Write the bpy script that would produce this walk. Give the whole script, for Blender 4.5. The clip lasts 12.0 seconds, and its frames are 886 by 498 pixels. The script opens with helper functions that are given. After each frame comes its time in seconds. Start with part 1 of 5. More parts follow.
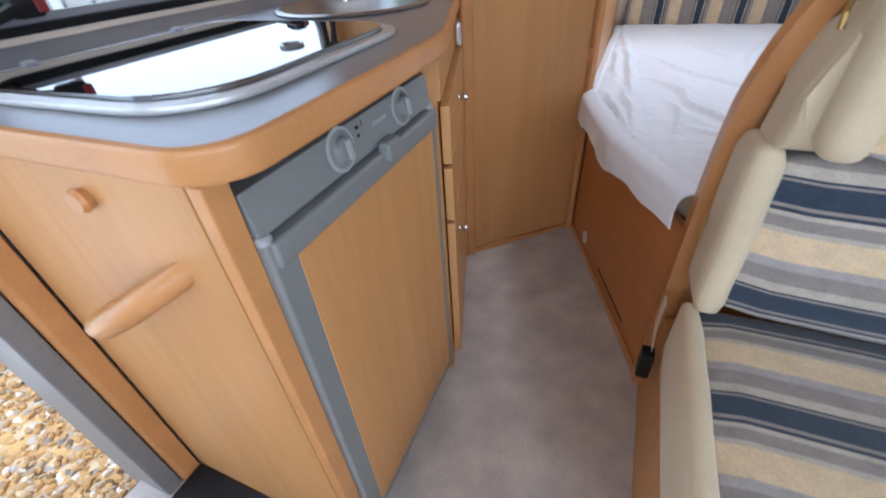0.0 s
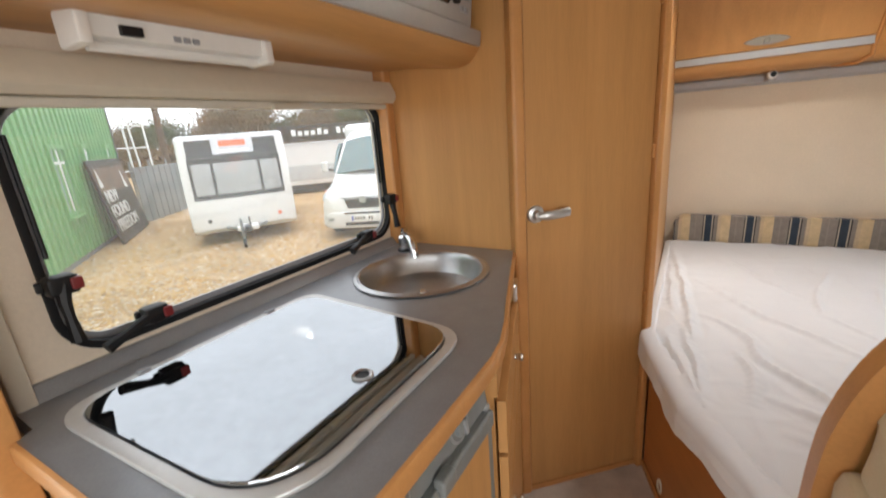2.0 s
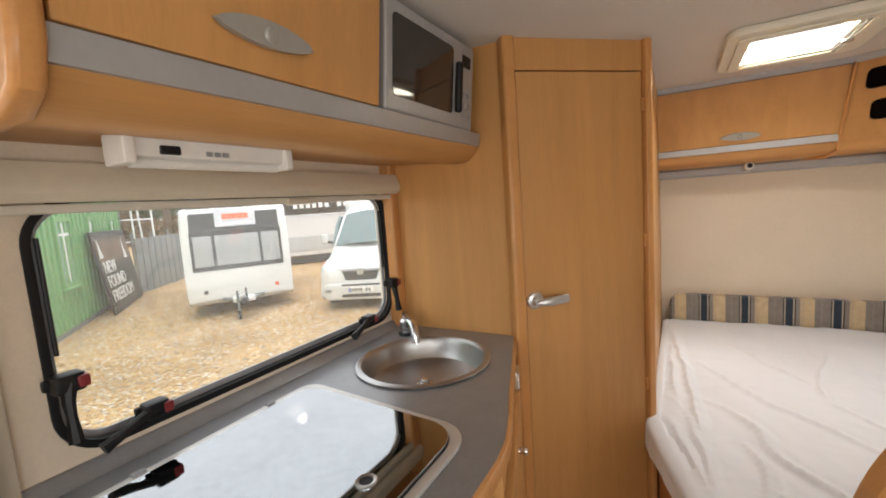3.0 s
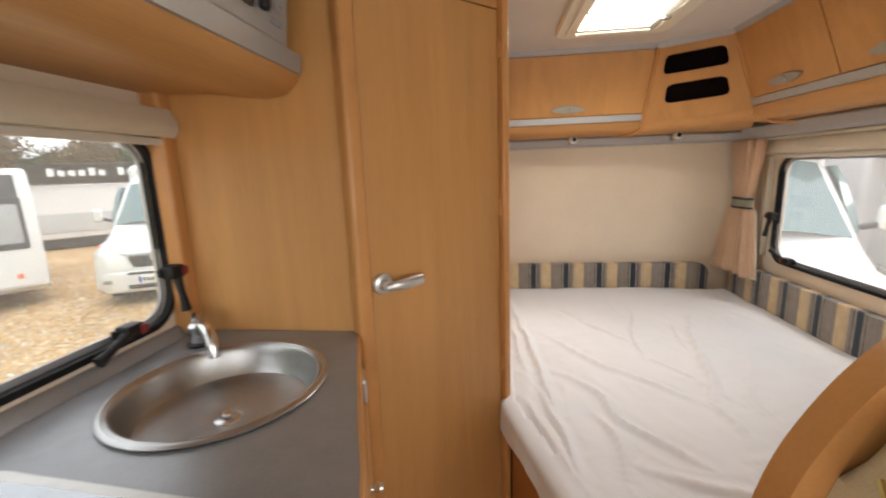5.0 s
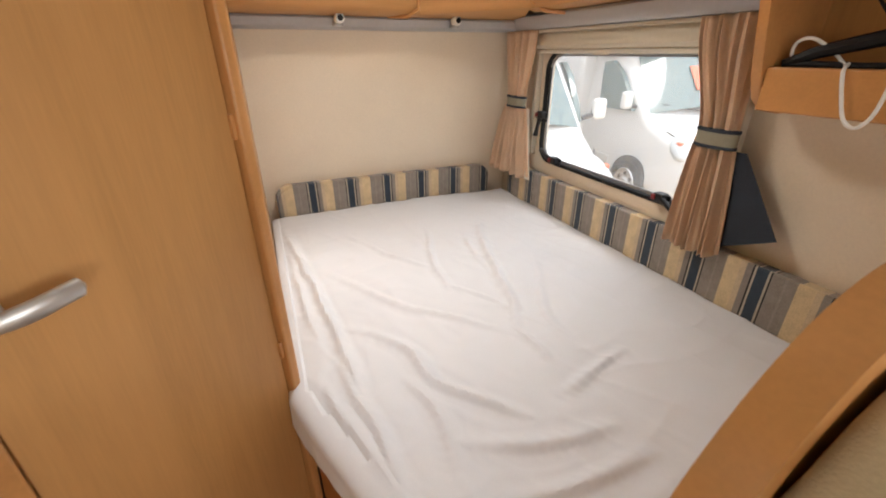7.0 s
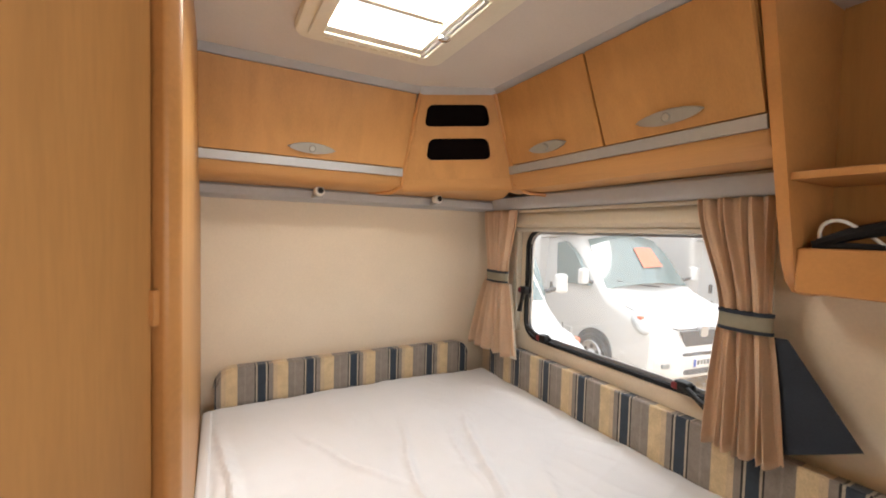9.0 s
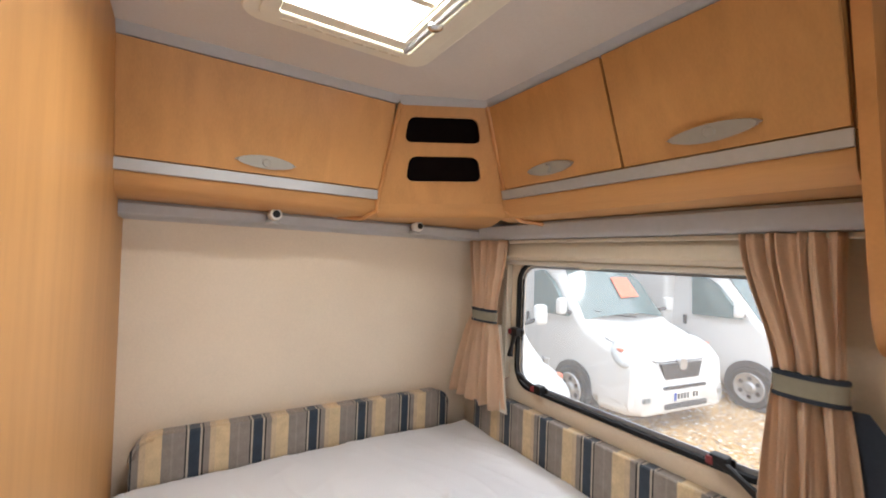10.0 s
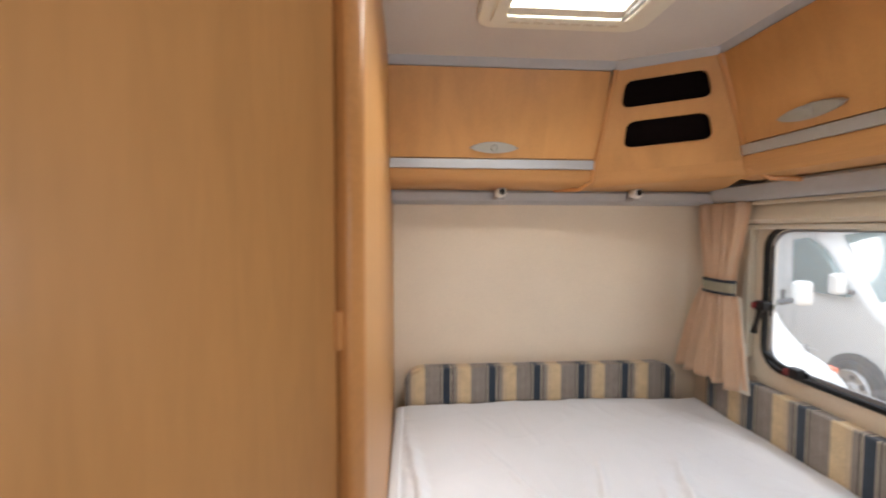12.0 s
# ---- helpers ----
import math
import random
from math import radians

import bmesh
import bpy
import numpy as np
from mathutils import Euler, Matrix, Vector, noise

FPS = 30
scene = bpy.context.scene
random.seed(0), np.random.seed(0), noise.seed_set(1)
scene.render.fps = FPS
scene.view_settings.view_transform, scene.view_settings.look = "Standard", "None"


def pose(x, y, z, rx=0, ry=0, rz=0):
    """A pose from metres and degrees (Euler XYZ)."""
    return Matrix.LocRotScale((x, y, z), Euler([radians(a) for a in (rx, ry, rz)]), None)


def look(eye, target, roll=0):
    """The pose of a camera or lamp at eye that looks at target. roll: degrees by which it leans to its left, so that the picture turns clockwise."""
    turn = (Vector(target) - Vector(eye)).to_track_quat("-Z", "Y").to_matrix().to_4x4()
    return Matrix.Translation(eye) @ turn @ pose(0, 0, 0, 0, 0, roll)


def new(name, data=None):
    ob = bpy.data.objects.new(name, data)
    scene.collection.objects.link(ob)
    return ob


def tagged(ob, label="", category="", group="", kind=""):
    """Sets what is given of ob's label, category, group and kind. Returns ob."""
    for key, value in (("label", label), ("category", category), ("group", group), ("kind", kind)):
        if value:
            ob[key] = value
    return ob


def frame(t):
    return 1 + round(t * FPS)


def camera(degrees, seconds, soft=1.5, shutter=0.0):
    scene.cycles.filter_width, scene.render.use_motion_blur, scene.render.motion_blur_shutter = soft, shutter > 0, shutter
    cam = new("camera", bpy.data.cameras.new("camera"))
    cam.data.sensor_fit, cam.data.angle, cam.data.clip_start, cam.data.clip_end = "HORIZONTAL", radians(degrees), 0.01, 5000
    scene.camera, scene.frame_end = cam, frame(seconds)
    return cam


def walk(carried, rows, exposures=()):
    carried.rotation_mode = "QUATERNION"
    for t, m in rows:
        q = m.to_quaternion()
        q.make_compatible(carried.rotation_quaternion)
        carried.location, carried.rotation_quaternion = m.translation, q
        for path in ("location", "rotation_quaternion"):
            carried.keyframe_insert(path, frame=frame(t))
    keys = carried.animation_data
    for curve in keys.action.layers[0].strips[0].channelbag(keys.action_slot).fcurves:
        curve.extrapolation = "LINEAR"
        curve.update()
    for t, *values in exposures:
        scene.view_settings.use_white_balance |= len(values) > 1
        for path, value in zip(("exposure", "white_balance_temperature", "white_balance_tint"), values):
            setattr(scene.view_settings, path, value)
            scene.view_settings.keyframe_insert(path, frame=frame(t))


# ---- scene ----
cam = camera(94.0, 12.0, soft=1.8, shutter=0.4)
PATH = [
    (0, (0.48, 0.318, 1.08), (-0.194, 1.757, -0.133), -4.2),
    (0.5, (0.462, 0.379, 1.141), (-0.339, 1.808, -0.006), -4.9),
    (1, (0.453, 0.406, 1.208), (-0.442, 1.891, 0.212), -4.6),
    (1.5, (0.446, 0.417, 1.275), (-0.513, 1.99, 0.497), -4.7),
    (2, (0.444, 0.417, 1.332), (-0.557, 2.059, 0.783), -4.5),
    (2.5, (0.445, 0.399, 1.372), (-0.575, 2.087, 1.04), -4.5),
    (2.7, (0.446, 0.392, 1.389), (-0.575, 2.091, 1.126), -4.3),
    (4.3, (0.385, 0.466, 1.375), (-0.261, 2.349, 1.182), -2.5),
    (4.5, (0.366, 0.518, 1.361), (-0.169, 2.431, 1.123), -2.4),
    (5, (0.316, 0.671, 1.336), (0.077, 2.621, 0.96), -2.1),
    (5.5, (0.338, 0.807, 1.31), (0.421, 2.738, 0.794), -1.6),
    (6, (0.406, 0.922, 1.321), (0.72, 2.771, 0.627), -0.9),
    (6.5, (0.403, 1.008, 1.331), (0.954, 2.727, 0.471), -1.0),
    (6.7, (0.399, 1.027, 1.342), (1.019, 2.709, 0.456), -1.2),
    (8.3, (0.364, 1.259, 1.3), (1.32, 2.988, 0.985), 1.4),
    (8.5, (0.378, 1.265, 1.299), (1.301, 3.027, 1.091), 1.1),
    (9, (0.409, 1.325, 1.319), (1.356, 3.085, 1.239), 1.5),
    (9.5, (0.453, 1.445, 1.316), (1.469, 3.168, 1.294), 2.3),
    (10, (0.502, 1.565, 1.347), (1.562, 3.261, 1.393), 2.2),
    (10.5, (0.521, 1.633, 1.36), (1.538, 3.353, 1.453), 1.6),
    (11, (0.532, 1.613, 1.354), (1.37, 3.427, 1.432), 0.7),
    (11.5, (0.495, 1.554, 1.349), (1.054, 3.474, 1.341), 0.2),
    (12, (0.42, 1.462, 1.331), (0.566, 3.454, 1.235), 0.1),
]
walk(cam, [(t, look(eye, target, roll)) for t, eye, target, roll in PATH], [(0, 0.38, 5150, 10), (1.5, 0.32, 6150, 10), (2.5, 0.26, 6550, 10), (4.5, 0.27, 6700, 10), (6, 0.41, 6450, 10), (9, 0.48, 6650, 10), (10.5, 0.42, 5950, 10), (12, 0.40, 6100, 10)])

# ---- light ----
world = bpy.data.worlds.new("overcast_sky")
scene.world = world
world.use_nodes = True
wn, wl = world.node_tree.nodes, world.node_tree.links
sky = wn.new("ShaderNodeTexSky")
sky.sky_type, sky.sun_disc = "NISHITA", False
sky.sun_elevation, sky.sun_rotation = radians(70), radians(135)
sky.air_density, sky.dust_density = 1.0, 4.0
grey_sky = wn.new("ShaderNodeMixRGB")
grey_sky.inputs[0].default_value = 0.75
grey_sky.inputs[2].default_value = (15.8, 16.0, 16.5, 1)
wl.new(sky.outputs[0], grey_sky.inputs[1])
wl.new(grey_sky.outputs[0], wn["Background"].inputs[0])
wn["Background"].inputs[1].default_value = 0.15


def lamp(name, kind, m, power, color, **more):
    data = bpy.data.lights.new(name, kind)
    data.energy, data.color = power, color
    for key, value in more.items():
        if key == "size":
            data.size = value
        elif key == "size_y":
            data.shape, data.size_y = "RECTANGLE", value
        elif key == "angle":
            data.angle = value
    ob = new(name, data)
    ob.matrix_world = m
    return ob


lamp("sun", "SUN", look((2, -2, 8), (0, 0, 0)), 1.0, (1, 0.97, 0.92), angle=radians(20))
# daylight in the windows of the lounge end and in the roof window
lamp("daylight_front", "AREA", look((0.6, -1.27, 1.25), (0.6, 1.0, 0.7)), 8.5, (0.95, 0.98, 1.0), size=1.5, size_y=0.55)
lamp("daylight_side", "AREA", look((1.68, -0.35, 1.15), (0.3, -0.1, 1.0)), 10, (0.95, 0.98, 1.0), size=1.0, size_y=0.5)
lamp("daylight_roof", "AREA", look((0.79, 2.27, 1.945), (0.79, 2.271, 1.0)), 11, (1, 0.98, 0.93), size=0.30, size_y=0.36)
lamp("daylight_doorway", "AREA", look((-0.53, 0.14, 1.0), (0.3, 0.24, 0.9)), 2.2, (0.95, 0.98, 1.0), size=0.5, size_y=1.4)


# ---- materials ----
def mat(name, color, rough=0.5, metal=0.0, spread=0.12, scale=6.0, stretch=(1, 1, 1), bump=0.0, fine=60.0, spec=0.5, sheen=0.0, coat=0.0):
    m = bpy.data.materials.new(name)
    m.use_nodes = True
    nt = m.node_tree
    b = nt.nodes["Principled BSDF"]
    b.inputs["Roughness"].default_value, b.inputs["Metallic"].default_value = rough, metal
    b.inputs["Specular IOR Level"].default_value = spec
    b.inputs["Sheen Weight"].default_value = sheen
    b.inputs["Coat Weight"].default_value = coat
    tc = nt.nodes.new("ShaderNodeTexCoord")
    mp = nt.nodes.new("ShaderNodeMapping")
    mp.inputs["Scale"].default_value = stretch
    nt.links.new(tc.outputs["Object"], mp.inputs[0])
    n1, n2 = nt.nodes.new("ShaderNodeTexNoise"), nt.nodes.new("ShaderNodeTexNoise")
    n1.inputs["Scale"].default_value, n1.inputs["Detail"].default_value = scale, 4
    n2.inputs["Scale"].default_value, n2.inputs["Detail"].default_value = fine, 3
    for n in (n1, n2):
        nt.links.new(mp.outputs[0], n.inputs["Vector"])
    add = nt.nodes.new("ShaderNodeMath")
    add.operation = "ADD"
    nt.links.new(n1.outputs[0], add.inputs[0])
    nt.links.new(n2.outputs[0], add.inputs[1])
    ramp = nt.nodes.new("ShaderNodeMapRange")
    ramp.inputs[1].default_value, ramp.inputs[2].default_value = 0.7, 1.3
    ramp.inputs[3].default_value, ramp.inputs[4].default_value = 1 - spread, 1 + spread
    nt.links.new(add.outputs[0], ramp.inputs[0])
    mul = nt.nodes.new("ShaderNodeVectorMath")
    mul.operation = "SCALE"
    mul.inputs[0].default_value = color
    nt.links.new(ramp.outputs[0], mul.inputs["Scale"])
    nt.links.new(mul.outputs[0], b.inputs["Base Color"])
    if bump:
        bp = nt.nodes.new("ShaderNodeBump")
        bp.inputs["Strength"].default_value, bp.inputs["Distance"].default_value = bump, 0.004
        nt.links.new(n2.outputs[0], bp.inputs["Height"])
        nt.links.new(bp.outputs[0], b.inputs["Normal"])
    return m


def wood_mat(name, color, stretch, rough=0.44):
    """Pale pearwood laminate: long fine grain with broad lighter and darker flames."""
    m = mat(name, color, rough, 0, 0.075, 5.0, stretch, 0.015, 45.0, 0.4, 0, 0.03)
    nt = m.node_tree
    b = nt.nodes["Principled BSDF"]
    src = b.inputs["Base Color"].links[0].from_socket
    tc = nt.nodes.new("ShaderNodeTexCoord")
    mp = nt.nodes.new("ShaderNodeMapping")
    mp.inputs["Scale"].default_value = [0.35 * v for v in stretch]
    flame = nt.nodes.new("ShaderNodeTexNoise")
    flame.inputs["Scale"].default_value, flame.inputs["Detail"].default_value, flame.inputs["Distortion"].default_value = 4.0, 5, 1.2
    nt.links.new(tc.outputs["Object"], mp.inputs[0])
    nt.links.new(mp.outputs[0], flame.inputs["Vector"])
    fac = nt.nodes.new("ShaderNodeMapRange")
    fac.inputs[1].default_value, fac.inputs[2].default_value, fac.inputs[4].default_value = 0.42, 0.7, 0.55
    nt.links.new(flame.outputs[0], fac.inputs[0])
    mix = nt.nodes.new("ShaderNodeMixRGB")
    mix.inputs[2].default_value = (color[0] * 1.22, color[1] * 1.24, color[2] * 1.3, 1)
    nt.links.new(fac.outputs[0], mix.inputs[0])
    nt.links.new(src, mix.inputs[1])
    nt.links.new(mix.outputs[0], b.inputs["Base Color"])
    return m


def stripe_mat(name, axis, period, offset, stops):
    """Woven furnishing cloth with stripes across one axis; stops: start of each stripe (0 to 1) and its colour."""
    m = mat(name, (1, 1, 1), 0.9, 0, 0.16, 30.0, (1, 1, 1), 0.25, 260.0, 0.2, 0.3)
    nt = m.node_tree
    b = nt.nodes["Principled BSDF"]
    weave = b.inputs["Base Color"].links[0].from_socket
    tc, sep = nt.nodes.new("ShaderNodeTexCoord"), nt.nodes.new("ShaderNodeSeparateXYZ")
    nt.links.new(tc.outputs["Object"], sep.inputs[0])
    ma = nt.nodes.new("ShaderNodeMath")
    ma.operation = "MULTIPLY_ADD"
    ma.inputs[1].default_value, ma.inputs[2].default_value = 1 / period, offset
    nt.links.new(sep.outputs[axis], ma.inputs[0])
    fr = nt.nodes.new("ShaderNodeMath")
    fr.operation = "FRACT"
    nt.links.new(ma.outputs[0], fr.inputs[0])
    ramp = nt.nodes.new("ShaderNodeValToRGB")
    ramp.color_ramp.interpolation = "CONSTANT"
    els = ramp.color_ramp.elements
    for i, (p, c) in enumerate(stops):
        e = els[i] if i < 2 else els.new(p)
        e.position, e.color = p, (*c, 1)
    nt.links.new(fr.outputs[0], ramp.inputs[0])
    mul = nt.nodes.new("ShaderNodeMixRGB")
    mul.blend_type = "MULTIPLY"
    mul.inputs[0].default_value = 1
    nt.links.new(ramp.outputs[0], mul.inputs[1])
    nt.links.new(weave, mul.inputs[2])
    nt.links.new(mul.outputs[0], b.inputs["Base Color"])
    return m


def pane_mat(name, tint, gloss):
    m = bpy.data.materials.new(name)
    m.use_nodes = True
    nt = m.node_tree
    out = nt.nodes["Material Output"]
    nt.nodes.remove(nt.nodes["Principled BSDF"])
    tr, gl, mx = nt.nodes.new("ShaderNodeBsdfTransparent"), nt.nodes.new("ShaderNodeBsdfGlossy"), nt.nodes.new("ShaderNodeMixShader")
    tr.inputs[0].default_value, gl.inputs["Roughness"].default_value = (*tint, 1), 0.02
    mx.inputs[0].default_value = gloss
    nt.links.new(tr.outputs[0], mx.inputs[1])
    nt.links.new(gl.outputs[0], mx.inputs[2])
    # worn acrylic scatters a little of the light that passes
    haze, veil = nt.nodes.new("ShaderNodeBsdfTranslucent"), nt.nodes.new("ShaderNodeMixShader")
    haze.inputs[0].default_value, veil.inputs[0].default_value = (0.9, 0.9, 0.9, 1), 0.06
    nt.links.new(mx.outputs[0], veil.inputs[1])
    nt.links.new(haze.outputs[0], veil.inputs[2])
    nt.links.new(veil.outputs[0], out.inputs[0])
    return m


WOOD = (0.505, 0.26, 0.09)
wood = wood_mat("pearwood_upright", WOOD, (6, 6, 0.35))
wood_x = wood_mat("pearwood_along_x", WOOD, (0.35, 6, 6))
wood_y = wood_mat("pearwood_along_y", WOOD, (6, 0.35, 6))
wood_solid = wood_mat("beech_edge", (0.52, 0.25, 0.085), (3, 3, 3), 0.34)
wood_dark = wood_mat("pearwood_bed_base", (0.42, 0.165, 0.045), (0.5, 0.5, 5))
wall_paper = mat("wall_vinyl_cream", (0.76, 0.655, 0.52), 0.75, 0, 0.04, 5, (1, 1, 1), 0.12, 140)
ceiling_board = mat("ceiling_board_white", (0.66, 0.625, 0.59), 0.8, 0, 0.03, 5, (1, 1, 1), 0.1, 120)
carpet = mat("carpet_beige_grey", (0.52, 0.455, 0.395), 0.95, 0, 0.30, 9, (1, 1, 1), 0.8, 320, 0.1, 0.3)
laminate = mat("worktop_laminate_grey", (0.28, 0.29, 0.305), 0.32, 0.35, 0.07, 25, (1, 1, 1), 0.02, 300, 0.5)
silver = mat("silver_plastic", (0.42, 0.43, 0.44), 0.35, 0.35, 0.04)
handle_grey = mat("handle_grey_plastic", (0.36, 0.355, 0.33), 0.38, 0.25, 0.04)
grey_trim = mat("grey_trim_plastic", (0.30, 0.31, 0.33), 0.5, 0, 0.04)
# dark brown that puts the shadow under the worktop into the rail's colour
rail_shade = mat("rail_shadow_brown", (0.06, 0.032, 0.016), 0.6, 0, 0.15)
jamb_grey = mat("door_jamb_grey", (0.21, 0.205, 0.20), 0.5, 0, 0.06)
rail_grey = mat("pale_grey_rail_plastic", (0.43, 0.435, 0.45), 0.45, 0, 0.04)
rim_steel = mat("satin_steel_rim", (0.62, 0.62, 0.60), 0.40, 0.5, 0.05)
fridge_grey = mat("fridge_grey_plastic", (0.225, 0.235, 0.228), 0.4, 0.1, 0.05)
steel = mat("brushed_steel", (0.46, 0.46, 0.455), 0.36, 1.0, 0.05, 12, (1, 1, 1), 0.02, 90)
satin = mat("satin_chrome", (0.62, 0.62, 0.61), 0.38, 0.9, 0.03)
chrome = mat("chrome", (0.70, 0.70, 0.71), 0.22, 1.0, 0.02)
dark_glass = mat("smoked_glass_window", (0.02, 0.021, 0.022), 0.05, 0, 0.05, spec=0.8)
mirror_glass = mat("mirrored_glass_lid", (0.33, 0.345, 0.36), 0.035, 1.0, 0.06)
black_plastic = mat("black_plastic", (0.010, 0.010, 0.011), 0.45, 0, 0.1, spec=0.3)
rubber = mat("black_rubber", (0.008, 0.008, 0.009), 0.6, 0, 0.15, spec=0.25)
red_plastic = mat("red_button", (0.20, 0.02, 0.022), 0.4)
cream_plastic = mat("cream_plastic", (0.62, 0.56, 0.45), 0.45, 0, 0.03)
white_plastic = mat("white_plastic", (0.78, 0.77, 0.74), 0.4, 0, 0.03)
skylight_plastic = mat("skylight_cream", (0.80, 0.77, 0.66), 0.45, 0, 0.02)
blind_cloth = mat("blind_cloth", (0.62, 0.58, 0.50), 0.8, 0, 0.04)
sheet_cloth = mat("white_cotton_sheet", (0.79, 0.81, 0.85), 0.85, 0, 0.02, 6, (1, 1, 1), 0.06, 300, 0.2, 0.2)
cream_cloth = mat("cream_upholstery", (0.60, 0.50, 0.33), 0.9, 0, 0.06, 12, (1, 1, 1), 0.2, 260, 0.2, 0.3)
curtain_cloth = mat("peach_curtain_cloth", (0.79, 0.585, 0.41), 0.9, 0, 0.07, 10, (1, 1, 1), 0.15, 220, 0.2, 0.3)
curtain_lining = mat("curtain_lining", (0.72, 0.68, 0.60), 0.9, 0, 0.04)
bn = curtain_cloth.node_tree
shine, blend = bn.nodes.new("ShaderNodeBsdfTranslucent"), bn.nodes.new("ShaderNodeMixShader")
bn.links.new(bn.nodes["Principled BSDF"].inputs["Base Color"].links[0].from_socket, shine.inputs[0])
blend.inputs[0].default_value = 0.35
bn.links.new(bn.nodes["Principled BSDF"].outputs[0], blend.inputs[1])
bn.links.new(shine.outputs[0], blend.inputs[2])
bn.links.new(blend.outputs[0], bn.nodes["Material Output"].inputs[0])
navy_cloth = mat("navy_cloth", (0.022, 0.030, 0.045), 0.9, 0, 0.15, 12, (1, 1, 1), 0.15, 220)
olive_cloth = mat("olive_tieback_cloth", (0.27, 0.25, 0.185), 0.9, 0, 0.08)
# near black, in place of the darkness inside the corner locker
opening_shade = mat("opening_shade_black", (0.006, 0.004, 0.004), 0.95, spec=0.05)
white_cord = mat("white_cable", (0.75, 0.74, 0.72), 0.5)
window_pane = pane_mat("acrylic_pane", (0.97, 0.98, 0.98), 0.05)

NAVY, CREAM, GREY, PALE = (0.035, 0.05, 0.072), (0.62, 0.485, 0.30), (0.26, 0.23, 0.205), (0.44, 0.39, 0.32)
WALL_STOPS = [(0.0, (0.03, 0.03, 0.032)), (0.022, PALE), (0.052, NAVY), (0.215, PALE), (0.248, (0.03, 0.03, 0.032)), (0.275, GREY), (0.365, (0.55, 0.43, 0.29)), (0.45, CREAM), (0.67, GREY), (0.80, (0.30, 0.265, 0.235)), (0.83, GREY)]
stripes_x = stripe_mat("striped_cloth_across_x", 0, 0.191, 0.215, WALL_STOPS)
stripes_y = stripe_mat("striped_cloth_across_y", 1, 0.195, 0.585, WALL_STOPS)
SEAT_STOPS = [(0.0, NAVY), (0.03, GREY), (0.06, NAVY), (0.24, GREY), (0.26, NAVY), (0.28, PALE), (0.36, GREY), (0.5, (0.36, 0.33, 0.31)), (0.58, CREAM), (0.82, PALE), (0.86, GREY), (0.96, PALE)]
seat_stripes_z = stripe_mat("seat_cloth_across_z", 2, 0.205, 0.62, SEAT_STOPS)
seat_stripes_y = stripe_mat("seat_cloth_across_y", 1, 0.205, 0.15, SEAT_STOPS)


# ---- building helpers ----
def thing(name, loc, label, category, group="", kind=""):
    ob = new(name)
    ob.empty_display_size = 0.05
    ob.matrix_basis = Matrix.Translation(loc)
    return tagged(ob, label, category, group, kind)


def mesh_from(name, bm, material, smooth=True):
    bmesh.ops.recalc_face_normals(bm, faces=bm.faces)
    me = bpy.data.meshes.new(name)
    bm.to_mesh(me)
    bm.free()
    for m in material if isinstance(material, (list, tuple)) else (material,):
        me.materials.append(m)
    if smooth:
        me.shade_smooth()
        me.set_sharp_from_angle(angle=radians(35))
    return me


def even(ob):
    """Keeps large flat faces flat beside rounded edges."""
    ob.modifiers.new("even_normals", "WEIGHTED_NORMAL").keep_sharp = True
    return ob


def part(name, bm, material, parent, label="", smooth=True):
    ob = new(name, mesh_from(name, bm, material, smooth))
    ob.parent = parent
    up = parent
    m = Matrix.Identity(4)
    while up:
        m = up.matrix_basis @ up.matrix_parent_inverse @ m if up.parent else up.matrix_basis @ m
        up = up.parent
    ob.matrix_parent_inverse = m.inverted()
    if smooth:
        even(ob)
    return tagged(ob, label)


def solo(name, bm, material, label, category, group="", kind="", smooth=True):
    ob = new(name, mesh_from(name, bm, material, smooth))
    return tagged(even(ob) if smooth else ob, label, category, group, kind)


def box(x0, x1, y0, y1, z0, z1, bev=0.0, seg=2, bm=None):
    b = bmesh.new()
    bmesh.ops.create_cube(b, size=1)
    bmesh.ops.transform(b, matrix=Matrix.LocRotScale(((x0 + x1) / 2, (y0 + y1) / 2, (z0 + z1) / 2), None, (x1 - x0, y1 - y0, z1 - z0)), verts=b.verts)
    if bev:
        bmesh.ops.bevel(b, geom=b.edges[:], offset=bev, segments=seg, affect="EDGES", profile=0.5)
    return join(bm, b) if bm else b


def join(bm, other, m=None):
    if m:
        bmesh.ops.transform(other, matrix=m, verts=other.verts)
    me = bpy.data.meshes.new("tmp")
    other.to_mesh(me)
    other.free()
    bm.from_mesh(me)
    bpy.data.meshes.remove(me)
    return bm


def spun(bm, m):
    bmesh.ops.transform(bm, matrix=m, verts=bm.verts)
    return bm


AXES = {"x": lambda a, b, h: (h, a, b), "y": lambda a, b, h: (a, h, b), "z": lambda a, b, h: (a, b, h)}


def prism(pts, axis, lo, hi, bev=0.0, seg=2):
    """A closed outline, drawn across the axis, swept from lo to hi."""
    b = bmesh.new()
    f = AXES[axis]
    v0 = [b.verts.new(f(p, q, lo)) for p, q in pts]
    v1 = [b.verts.new(f(p, q, hi)) for p, q in pts]
    caps = [b.faces.new(v0), b.faces.new(v1)]
    for i in range(len(pts)):
        j = (i + 1) % len(pts)
        b.faces.new((v0[i], v0[j], v1[j], v1[i]))
    if bev:
        edges = {e for c in caps for e in c.edges}
        bmesh.ops.bevel(b, geom=list(edges), offset=bev, segments=seg, affect="EDGES", profile=0.5)
    return b


